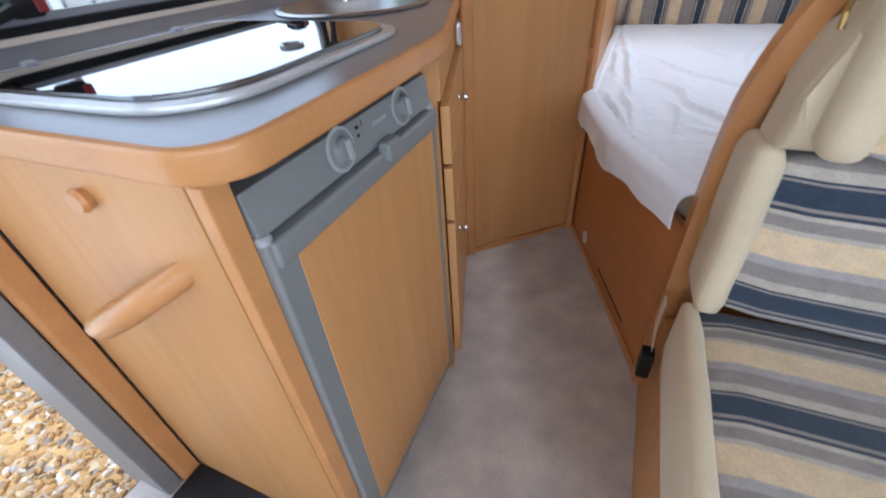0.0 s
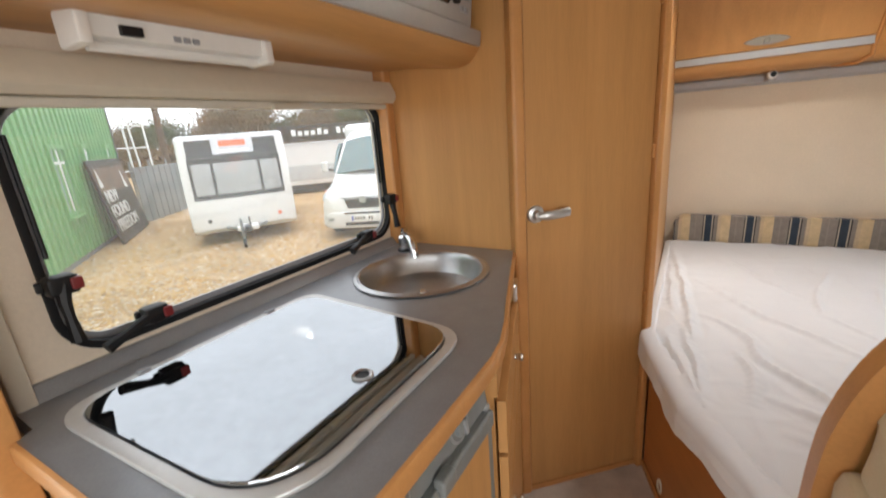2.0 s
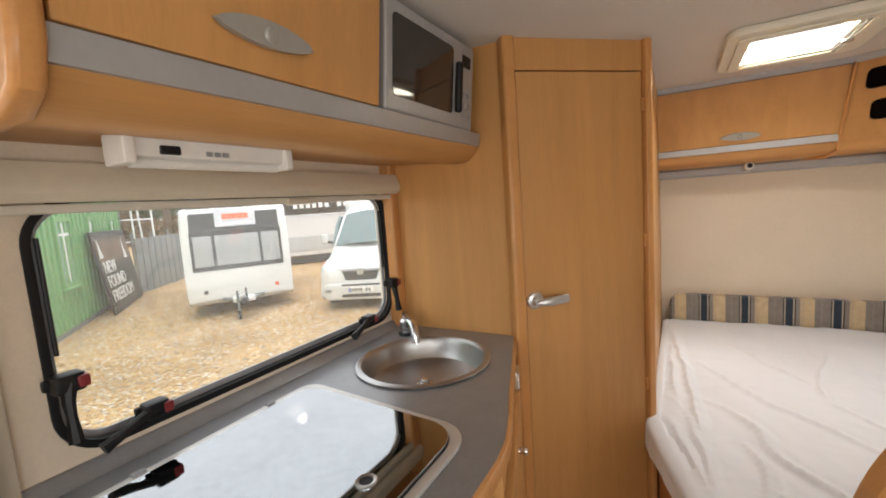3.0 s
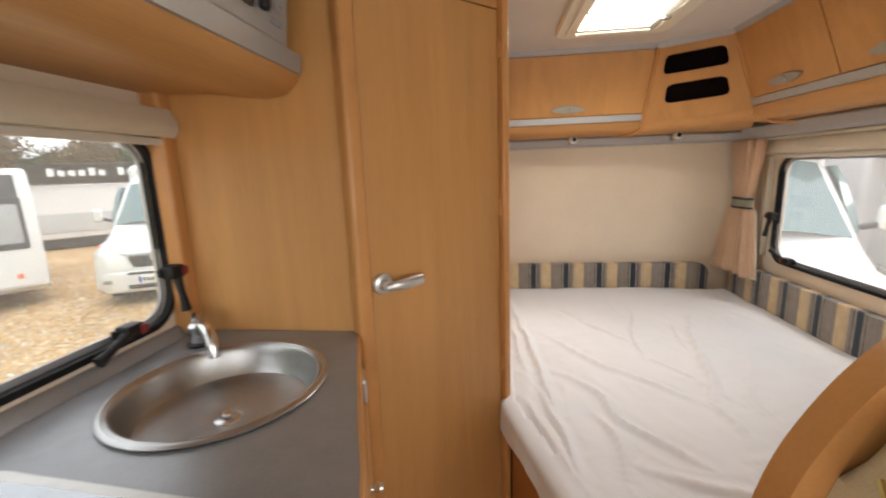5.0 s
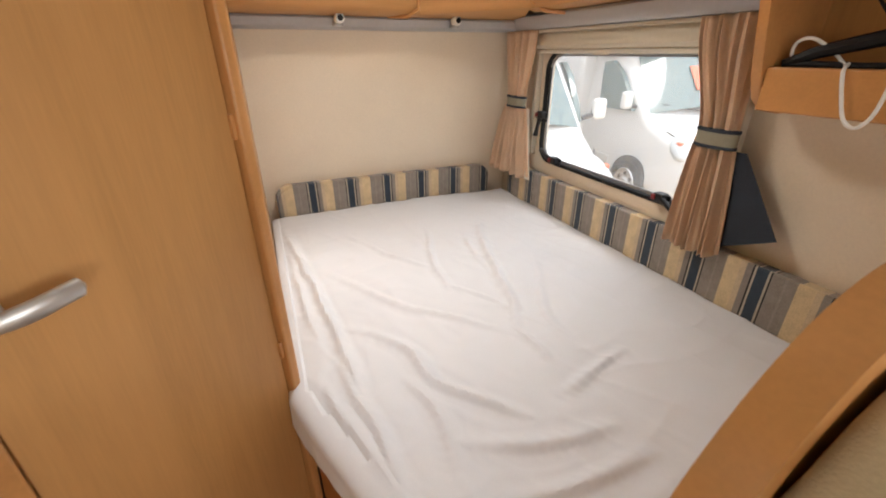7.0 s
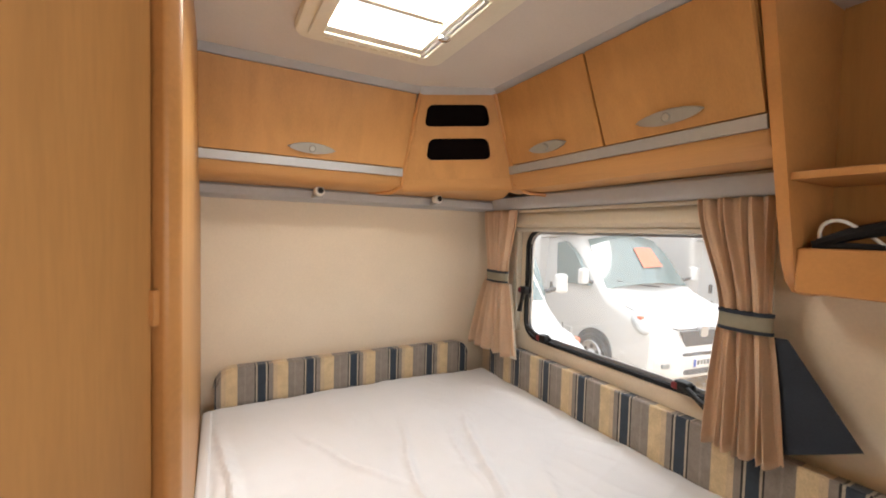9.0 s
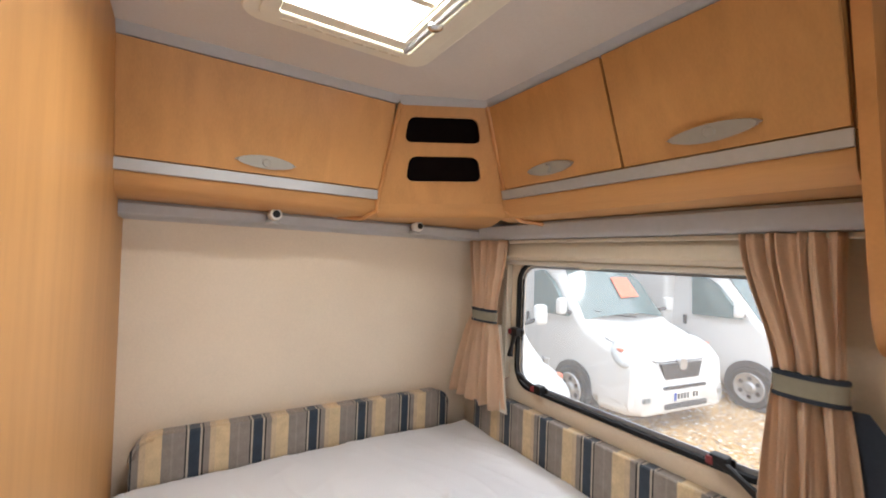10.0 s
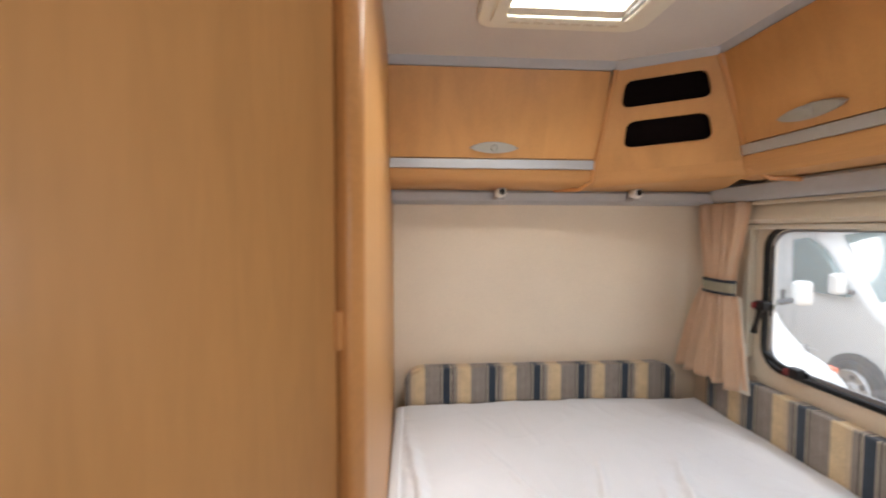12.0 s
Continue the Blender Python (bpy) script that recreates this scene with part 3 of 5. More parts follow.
# hob lid
hob = thing("hob", (-0.15, 0.83, WT), "built-in gas hob closed under a smoked glass lid", "hob")
LID = [(-0.375, 0.58), (0.085, 0.60), (0.085, 1.045), (-0.375, 1.085)]


def lid_outline(d):
    q = []
    for i, (x, y) in enumerate(LID):
        r = (0.07, 0.12, 0.075, 0.05)[i]
        p0, p, p1 = Vector(LID[i - 1]), Vector((x, y)), Vector(LID[(i + 1) % 4])
        a, c = (p0 - p).normalized(), (p1 - p).normalized()
        for k in range(9):
            t = k / 8
            q.append(p + a * r * (1 - t) ** 2 + c * r * t ** 2)
    m = Vector((-0.145, 0.83))
    return [tuple(m + (v - m) * (1 - d / 0.24)) for v in q]


part("steel_rim", ring(lid_outline(-0.014), lid_outline(0.006), "z", WT + 0.0005, WT + 0.010, 0.003), rim_steel, hob)
lid_bm = prism(lid_outline(0.007), "z", WT + 0.004, WT + 0.011, 0.002)
for v in lid_bm.verts:
    v.co.z += 0.012 * (v.co.x + 0.375) * (v.co.z > WT + 0.007)
lid = part("glass_lid", lid_bm, mirror_glass, hob, "mirrored glass lid", smooth=False)
part("finger_hole", lathe([(0.012, 0), (0.017, 0), (0.018, 0.003), (0.016, 0.005), (0.012, 0.004), (0.012, 0)], (0.012, 0.845, WT + 0.015), 24), steel, lid)
part("hole_bottom", lathe([(0, 0.0006), (0.0125, 0.0006)], (0.012, 0.845, WT + 0.0162), 20), black_plastic, lid)
for y in (0.70, 0.97):
    part("lid_hinge", box(-0.390, -0.374, y - 0.011, y + 0.011, WT + 0.002, WT + 0.016, 0.004), grey_trim, hob)

# round sink and tap
sink = thing("sink", (*SINK, WT - 0.075), "round stainless steel sink set in the worktop", "sink")
bowl = lathe([(0.191, 0.001), (0.194, 0.005), (0.190, 0.008), (0.184, 0.0085), (0.181, 0.006), (0.178, 0.0075), (0.174, 0.005), (0.171, -0.002), (0.168, -0.012), (0.162, -0.036), (0.152, -0.052), (0.132, -0.060), (0.06, -0.066), (0.028, -0.069), (0.02, -0.075), (0, -0.075)], (*SINK, WT), 64)
part("bowl", bowl, steel, sink)
part("drain_plug", lathe([(0, 0.016), (0.010, 0.016), (0.013, 0.012), (0.014, 0.006), (0.024, 0.004), (0.026, 0.0), (0, 0.0)], (SINK[0], SINK[1], WT - 0.072), 24), chrome, sink)
tap = thing("tap", (-0.385, 1.53, WT), "chrome kitchen tap with a single lever", "tap")
part("base", lathe([(0, 0), (0.028, 0), (0.028, 0.006), (0.022, 0.010), (0, 0.010)], (-0.385, 1.53, WT), 24), black_plastic, tap)
part("body", lathe([(0, 0.008), (0.021, 0.008), (0.021, 0.030), (0.023, 0.036), (0.022, 0.048), (0.014, 0.056), (0, 0.058)], (-0.385, 1.53, WT), 24), chrome, tap)
part("spout", tube(smooth([(-0.385, 1.53, WT + 0.030), (-0.362, 1.512, WT + 0.050), (-0.335, 1.492, WT + 0.050), (-0.315, 1.477, WT + 0.030), (-0.309, 1.472, WT - 0.004)], 4), 0.0145, 14), chrome, tap)
part("lever", tube([(-0.385, 1.53, WT + 0.052), (-0.398, 1.548, WT + 0.062), (-0.418, 1.572, WT + 0.058)], [0.015, 0.013, 0.010], 12), chrome, tap)

rail = thing("grab_handle", (-0.05, 0.53, 0.73), "bowed wooden grab handle on the cabinet end", "handle")
g = [(-0.185, 0.545, 0.648), (-0.165, 0.515, 0.658), (-0.13, 0.488, 0.676), (-0.08, 0.478, 0.706), (-0.02, 0.486, 0.742), (0.03, 0.512, 0.774), (0.048, 0.545, 0.786)]
part("bar", tube(g, [0.014, 0.017, 0.019, 0.019, 0.019, 0.018, 0.016], 12), wood_solid, rail)
hook = thing("towel_hook", (-0.06, 0.546, 0.865), "small pale wooden towel hook", "hook")
part("peg", lathe([(0, 0), (0.012, 0), (0.011, 0.012), (0.015, 0.022), (0.012, 0.028), (0, 0.029)], (0, 0, 0), 18, pose(-0.055, 0.546, 0.868, 90, 0, 0)), wood_solid, hook)

# door opening: grey jamb, wood lining and mat
jamb = thing("door_frame", (LEFT, 0.46, 0), "grey entrance door frame with pearwood lining", "door frame", kind="structure")
part("jamb", box(LEFT - 0.075, -0.383, 0.442, 0.482, -0.08, 1.80, 0.006), jamb_grey, jamb)
part("lining", prism(rrect(-0.405, -0.372, 0.484, 0.530, [0.012, 0.012, 0.004, 0.004], 4), "z", -0.06, TOP), wood_solid, jamb)
part("jamb", box(LEFT - 0.075, -0.383, -0.19, -0.155, -0.08, 1.80, 0.006), grey_trim, jamb)
part("head", box(LEFT - 0.075, -0.383, -0.19, 0.482, 1.80, 1.84, 0.004), grey_trim, jamb)
solo("entrance_mat", box(-0.368, 0.12, -0.15, 0.530, 0.0005, 0.012, 0.003), black_plastic, "black rubber mat in the entrance", "mat")

# ---- overhead lockers ----
def oval_handle(place, along, out, w, parent):
    """A silver boat-shaped catch with a round button; along and out are directions."""
    a, o = Vector(along).normalized(), Vector(out).normalized()
    u = o.cross(a)
    m = Matrix((( a.x, u.x, o.x, place[0]), (a.y, u.y, o.y, place[1]), (a.z, u.z, o.z, place[2]), (0, 0, 0, 1)))
    n = 16
    up = [(-w + 2 * w * k / n, 0.020 * (1 - (-1 + 2 * k / n) ** 2) ** 0.8) for k in range(n + 1)]
    outline = up + [(x, -y * 0.85) for x, y in up[-2:0:-1]]
    h = part("handle", spun(prism(outline, "z", 0.0, 0.012, 0.004, 3), m), handle_grey, parent, "silver grey oval handle")
    part("button", lathe([(0, 0.016), (0.009, 0.016), (0.012, 0.013), (0.012, 0.010), (0, 0.010)], (0, 0, 0), 20, m), handle_grey, h)


KP = [(LEFT, 1.536), (-0.33, 1.530), (-0.25, 1.518), (-0.190, 1.511), (-0.150, 1.518), (-0.124, 1.540), (-0.114, 1.559)]
kl = thing("overhead_locker", (-0.25, 0.85, 1.54), "pearwood overhead kitchen locker with a silver strip", "cabinet")
part("base", prism(KP + [(-0.131, 1.597), (LEFT, 1.597)], "y", 0.575, 1.622), wood_y, kl)
part("silver_strip", prism([(-0.116, 1.558), (-0.106, 1.558), (-0.101, 1.596), (-0.112, 1.596)], "y", 0.575, 1.615, 0.002), silver, kl)
part("end_panel", prism([(LEFT, TOP), (LEFT, 1.530), (-0.256, 1.510), (-0.156, 1.505), (-0.106, 1.527), (-0.086, 1.575), (-0.066, TOP)], "y", 0.545, 0.577, 0.010, 3), wood_solid, kl)
kd = part("locker_door", spun(box(0, 0.016, 0.582, 1.102, 0, 0.244, 0.003), pose(-0.112, 0, 1.599, 0, 7, 0)), wood, kl)
oval_handle((-0.086, 0.83, 1.651), (0, 1, 0), (1, 0, -0.12), 0.085, kd)
part("partition", prism([(LEFT, 1.597), (-0.126, 1.597), (-0.100, TOP), (LEFT, TOP)], "y", 1.104, 1.122), wood, kl)
part("top_rail", box(-0.116, -0.082, 0.577, 1.104, 1.844, TOP), grey_trim, kl)

mw = thing("microwave", (-0.3, 1.34, 1.597), "silver microwave oven with a dark window in an open niche", "microwave")
MT = pose(-0.131, 0, 1.601, 0, 6, 0)
part("casing", box(-0.46, -0.141, 1.145, 1.565, 1.5975, 1.837, 0.004), black_plastic, mw)
fpanel = part("front", spun(box(-0.02, 0.022, 1.140, 1.570, 0.0, 0.236, 0.008, 3), MT), silver, mw)
part("door_window", spun(prism(rrect(1.165, 1.44, 0.035, 0.208, 0.012, 4), "x", 0.0195, 0.0245), MT), dark_glass, fpanel)
part("door_handle", spun(box(0.022, 0.040, 1.452, 1.474, 0.040, 0.175, 0.007, 3), MT), black_plastic, fpanel)
part("display", spun(box(0.020, 0.0235, 1.495, 1.545, 0.172, 0.204), MT), black_plastic, fpanel)
for i in range(3):
    for j in range(2):
        part("key", spun(box(0.020, 0.0245, 1.497 + 0.026 * j, 1.517 + 0.026 * j, 0.03 + 0.030 * i, 0.044 + 0.030 * i, 0.002), MT), grey_trim, fpanel)

tubes = thing("strip_light", (-0.29, 0.87, 1.49), "white fluorescent strip light under the locker, switched off", "lamp")
part("housing", prism([(-0.325, 1.533), (-0.325, 1.496), (-0.30, 1.488), (-0.275, 1.494), (-0.268, 1.533)], "y", 0.715, 0.998, 0.002), white_plastic, tubes)
for y in (0.70, 0.992):
    part("end_cap", box(-0.330, -0.262, y, y + 0.018, 1.480, 1.530, 0.005), white_plastic, tubes)
part("tube", tube([(-0.297, 0.72, 1.485), (-0.297, 0.992, 1.485)], 0.008, 10), white_plastic, tubes)
part("switch", box(-0.276, -0.266, 0.755, 0.785, 1.497, 1.511, 0.002), black_plastic, tubes)
for y in (0.83, 0.845, 0.86):
    part("rating_mark", box(-0.273, -0.2695, y, y + 0.010, 1.498, 1.506), grey_trim, tubes)

RP = [(3.12, 1.478), (2.96, 1.476), (2.90, 1.484), (2.872, 1.504), (2.862, 1.530), (2.862, 1.537)]
rl = thing("overhead_locker", (0.7, 2.98, 1.5), "pearwood overhead locker on the rear wall", "cabinet", "bedroom lockers")
part("base", prism([(y, z) for y, z in RP] + [(2.875, 1.567), (3.12, 1.567)], "x", 0.342, 1.115), wood_x, rl)
part("silver_strip", prism([(2.860, 1.536), (2.852, 1.537), (2.848, 1.566), (2.856, 1.566)], "x", 0.342, 1.046, 0.0015), silver, rl)
part("carcass", prism([(2.872, 1.568), (2.790, 1.838), (3.13, 1.838), (3.13, 1.568)], "x", 0.342, 1.066), wood, rl)
rd = part("locker_door", prism([(2.849, 1.570), (2.866, 1.570), (2.784, 1.836), (2.767, 1.836)], "x", 0.345, 1.056, 0.002), wood, rl)
oval_handle((0.69, 2.842, 1.603), (1, 0, 0), (0, -1, -0.3), 0.082, rd)
part("top_trim", prism([(2.768, 1.839), (2.80, 1.839), (2.80, TOP), (2.745, TOP)], "x", 0.342, 1.066), rail_grey, rl)

SP = [(1.66, 1.500), (1.53, 1.492), (1.47, 1.500), (1.445, 1.524), (1.437, 1.552), (1.437, 1.559)]
sl = thing("overhead_locker", (1.55, 2.2, 1.5), "pearwood double overhead locker above the bedroom window", "cabinet", "bedroom lockers")
part("base", prism(SP + [(1.45, 1.589), (1.66, 1.589)], "y", 1.782, 2.75), wood_y, sl)
part("silver_strip", prism([(1.435, 1.558), (1.427, 1.559), (1.422, 1.588), (1.430, 1.588)], "y", 1.782, 2.672, 0.0015), silver, sl)
part("carcass", prism([(1.445, 1.590), (1.343, 1.846), (1.68, 1.846), (1.68, 1.590)], "y", 1.782, 2.66), wood, sl)
for y0, y1, hy in ((2.207, 2.650, 2.43), (1.785, 2.201, 1.99)):
    dd = part("locker_door", prism([(1.423, 1.592), (1.440, 1.592), (1.338, 1.844), (1.321, 1.844)], "y", y0, y1, 0.002), wood, sl)
    oval_handle((1.405, hy, 1.628), (0, 1, 0), (-1, 0, -0.36), 0.09, dd)
part("top_trim", prism([(1.323, 1.846), (1.355, 1.846), (1.355, TOP), (1.30, TOP)], "y", 1.782, 2.64), rail_grey, sl)

# corner locker with two speaker openings
cl = thing("corner_locker", (1.3, 2.85, 1.5), "pearwood corner locker with two dark speaker openings", "cabinet", "bedroom lockers")
C00, C10, C01, C11 = Vector((1.046, 2.868, 1.523)), Vector((1.452, 2.674, 1.547)), Vector((1.070, 2.764, 1.838)), Vector((1.318, 2.634, 1.845))
CN = (C10 - C00).cross(C01 - C00).normalized()


def on_corner(u, v, d):
    return (C00 * (1 - u) + C10 * u) * (1 - v) + (C01 * (1 - u) + C11 * u) * v - CN * d * (1 if CN.y > 0 else -1) * -1


holes = [rrect(0.12, 0.87, 0.635, 0.885, 0.07, 5), rrect(0.19, 0.82, 0.235, 0.495, 0.07, 5)]
part("front", slab([(0, 0), (0.33, 0), (0.66, 0), (1, 0), (1, 0.5), (1, 1), (0.5, 1), (0, 1), (0, 0.5)], holes, 0.0, 0.014, on_corner), wood, cl, smooth=False)
# sheet added behind the holes, its colour giving the shade within
part("shade_sheet", patch(6, 6, lambda u, v: on_corner(0.04 + 0.92 * u, 0.04 + 0.92 * v, 0.032)), opening_shade, cl, "near-black sheet standing for the shade inside the openings")


def corner_under(u, v):
    p = C00 * (1 - u) + C10 * u
    w = v * math.pi / 2
    q = p + Vector((0, 0, -0.047 * math.sin(w)))
    inward = Vector((0.46, 0.89, 0))
    q += inward * 0.05 * (1 - math.cos(w))
    if v == 1:
        q = q.lerp(Vector((1.15 + 0.5 * u, 3.11 - 0.05 * u, 1.473)), 1.0)
    return q


part("underside", patch(8, 7, corner_under), wood_x, cl)
part("top_trim", thick(patch(4, 1, lambda u, v: (C01 * (1 - u) + C11 * u) + Vector((-0.01 * v, -0.02 * v, 0.022 * v))), 0.004), rail_grey, cl)
for a, b, tail in ((C00, C01, (0.95, 2.99, 1.478)), (C10, C11, (1.60, 2.60, 1.478))):
    n = Vector((-0.25, -0.43, 0)) * 0.01
    t = Vector(tail)
    part("edge_bead", tube([b + n, b.lerp(a, 0.5) + n, a + n, a + Vector((0, 0, -0.025)) + n * 0.3, (a.lerp(t, 0.35) - Vector((0, 0, 0.035))), t], 0.0075, 8), wood_solid, cl)

rail_r = prism([(3.13, 1.4755), (2.995, 1.4755), (2.985, 1.466), (2.992, 1.440), (3.008, 1.430), (3.13, 1.430)], "x", 0.338, 1.62)
solo("trim_rear_rail", rail_r, rail_grey, "grey plastic rail under the rear lockers", "trim", kind="structure")
rail_s = prism([(1.66, 1.4915), (1.575, 1.4915), (1.567, 1.482), (1.574, 1.448), (1.588, 1.433), (1.69, 1.433)], "y", 1.76, 2.99)
solo("trim_side_rail", rail_s, rail_grey, "grey plastic rail above the bedroom window", "trim", kind="structure")
for x in (0.735, 1.245):
    sp = thing("reading_light", (x, 2.985, 1.45), "small silver reading spotlight on the grey rail", "lamp", "reading lights")
    part("base", lathe([(0, 0), (0.021, 0), (0.022, 0.008), (0.018, 0.012), (0, 0.012)], (x, 2.966, 1.436), 20), silver, sp)
    hd = part("head", lathe([(0, 0.0), (0.017, 0), (0.020, 0.01), (0.020, 0.028), (0.017, 0.034), (0, 0.036)], (0, 0, 0), 20, pose(x, 2.966, 1.463, 86, 0, 8)), white_plastic, sp)
    part("lens", lathe([(0, 0.0), (0.0115, 0.0), (0.0115, 0.003), (0, 0.003)], (0, 0, 0), 16, pose(x, 2.966, 1.463, 86, 0, 8) @ pose(0, 0, 0.0355)), black_plastic, hd)

# ---- roof window ----
rw = thing("roof_window", (0.79, 2.27, TOP), "cream plastic roof window with its blind partly drawn", "roof window", kind="structure")
part("flange", ring(rrect(0.575, 1.002, 2.022, 2.512, 0.045), rrect(0.637, 0.938, 2.092, 2.445, 0.012), "z", TOP - 0.026, TOP - 0.0005, 0.006), skylight_plastic, rw)
part("inner_frame", ring(rrect(0.606, 0.972, 2.056, 2.480, 0.025), rrect(0.641, 0.934, 2.096, 2.441, 0.010), "z", TOP - 0.034, TOP - 0.0265, 0.003), skylight_plastic, rw)
part("lining", ring(rrect(0.631, 0.944, 2.086, 2.451, 0.012), rrect(0.639, 0.936, 2.094, 2.443, 0.01), "z", TOP - 0.02, TOP + 0.05), skylight_plastic, rw)
part("slide_rail", box(0.642, 0.933, 2.402, 2.436, TOP - 0.030, TOP - 0.012, 0.003), skylight_plastic, rw)
part("slide_rail", box(0.902, 0.933, 2.098, 2.402, TOP - 0.030, TOP - 0.012, 0.003), skylight_plastic, rw)
for i in range(9):
    part("vent_slot", box(0.648 + i * 0.031, 0.670 + i * 0.031, 2.457, 2.463, TOP - 0.0355, TOP - 0.0335), cream_plastic, rw)
part("blind_bar", box(0.643, 0.902, 2.262, 2.280, TOP - 0.016, TOP - 0.001, 0.003), cream_plastic, rw, "tan blind bar")
part("blind_cord", tube([(0.900, 2.10, TOP - 0.018), (0.900, 2.40, TOP - 0.018)], 0.0025, 6), cream_plastic, rw)
part("catch", lathe([(0, 0), (0.016, 0), (0.016, 0.006), (0.010, 0.010), (0, 0.010)], (0, 0, 0), 20, pose(0.922, 2.30, TOP - 0.031, 180, 0, 0)), chrome, rw)
part("slide_bar", tube([(0.918, 2.10, TOP - 0.033), (0.918, 2.43, TOP - 0.033)], 0.006, 10), silver, rw)

# ---- bed ----
def bed_edge(y):
    """The free edge of the mattress: along the partition, then slanting out to the seat divider."""
    return 0.352 if y > 1.89 else 0.352 + (1.89 - y) * 0.35 + max(0, 1.5 - y) * 0.27


bed_base = thing("bed", (0.9, 2.2, 0), "double bed on a pearwood box with a slanting side", "bed")
BB = Matrix.Translation((0.372, 1.925, 0)) @ Matrix.Rotation(math.atan2(-0.72, 0.292), 4, "Z")
part("side_panel", spun(box(0.0, 0.775, 0.0, 0.018, 0.0, 0.52, 0.002), BB), wood_dark, bed_base)
part("kick_trim", spun(box(0.0, 0.775, -0.008, -0.001, 0.0, 0.028, 0.003), BB), wood_solid, bed_base)
part("air_vent", lathe([(0.014, 0), (0.023, 0), (0.022, 0.006), (0.014, 0.004), (0.014, 0)], (0, 0, 0), 24, BB @ pose(0.175, 0, 0.075, 90, 0, 0) @ Matrix.Diagonal((0.8, 1.25, 1, 1))), cream_plastic, bed_base, "cream oval air vent ring")
part("slot", spun(box(0.36, 0.62, -0.0015, 0.002, 0.062, 0.068), BB), black_plastic, bed_base)

mo = [(0.380, 3.13), (0.380, 1.90), (0.515, 1.50), (0.69, 1.235), (1.63, 1.235), (1.63, 3.13)]
part("mattress", prism(mo, "z", 0.50, 0.592, 0.03, 3), cream_cloth, bed_base, "thick mattress")

# folds in the sheet: a line of places, then height and width
FOLDS = [
    ([(1.26, 2.71), (1.12, 2.35), (1.03, 2.02), (0.96, 1.88)], 0.019, 0.014),
    ([(1.01, 2.76), (0.90, 2.37), (0.87, 2.15)], 0.011, 0.010),
    ([(1.29, 2.29), (1.09, 1.92), (1.08, 1.78)], 0.009, 0.012),
    ([(0.39, 2.99), (0.45, 2.44), (0.48, 2.08), (0.49, 1.70)], 0.019, 0.013),
    ([(0.40, 2.70), (0.41, 2.32), (0.43, 2.07)], 0.012, 0.010),
    ([(0.50, 2.50), (0.65, 2.19), (0.81, 2.02), (0.96, 1.86)], 0.012, 0.011),
    ([(0.49, 2.12), (0.63, 1.96), (0.67, 1.79), (0.77, 1.66), (0.82, 1.60)], 0.019, 0.014),
]
FOLDS += [
    ([(0.61, 1.84), (0.64, 1.68), (0.62, 1.55)], 0.017, 0.013),
    ([(0.46, 1.94), (0.49, 1.74), (0.52, 1.52)], 0.017, 0.013),
    ([(0.63, 1.62), (0.78, 1.54), (1.00, 1.50)], 0.015, 0.015),
    ([(0.67, 1.47), (0.81, 1.43), (1.02, 1.43)], 0.013, 0.014),
    ([(0.64, 2.78), (0.77, 2.48), (0.89, 2.35)], 0.009, 0.009),
    ([(0.96, 1.92), (0.97, 1.72)], 0.011, 0.010),
    ([(0.92, 1.62), (1.04, 1.66), (1.20, 1.70)], 0.011, 0.013),
    ([(0.42, 1.88), (0.46, 1.70), (0.53, 1.45)], 0.015, 0.012),
    ([(0.86, 2.20), (0.95, 2.10), (1.06, 1.86)], 0.009, 0.009),
    ([(1.14, 2.62), (1.08, 2.40), (1.06, 2.22)], 0.007, 0.009),
]
SEG = []
for line, high, wide in FOLDS:
    pts = [Vector((p.x, p.y)) for p in smooth([(x, y, 0) for x, y in line], 5)]
    for k, (p, q) in enumerate(zip(pts, pts[1:])):
        SEG.append((p.x, p.y, q.x - p.x, q.y - p.y, k / (len(pts) - 1), 1 / (len(pts) - 1), high, wide))
SEG = np.array(SEG)
SX, SY, DX, DY, ST, SK, SH_, SW = SEG.T


def crease(x, y):
    """Height of the folds: a steep crest, a gentler far side and a shallow trough along it."""
    wx, wy = x + 0.012 * noise.noise((x * 7, y * 7, 1)), y + 0.012 * noise.noise((x * 7, y * 7, 5))
    t = np.clip(((wx - SX) * DX + (wy - SY) * DY) / (DX * DX + DY * DY), 0, 1)
    ex, ey = wx - SX - DX * t, wy - SY - DY * t
    r = np.hypot(ex, ey)
    taper = np.sin(np.pi * np.clip(ST + SK * t, 0, 1)) ** 0.6
    w = np.where(ex * DY - ey * DX > 0, 0.75 * SW, 1.5 * SW)
    up = (SH_ * taper * np.exp(-(r / w) ** 2)).max()
    low = (0.3 * SH_ * taper * np.exp(-((r - 2.4 * SW) / (1.3 * SW)) ** 2)).max()
    return float(up - low)


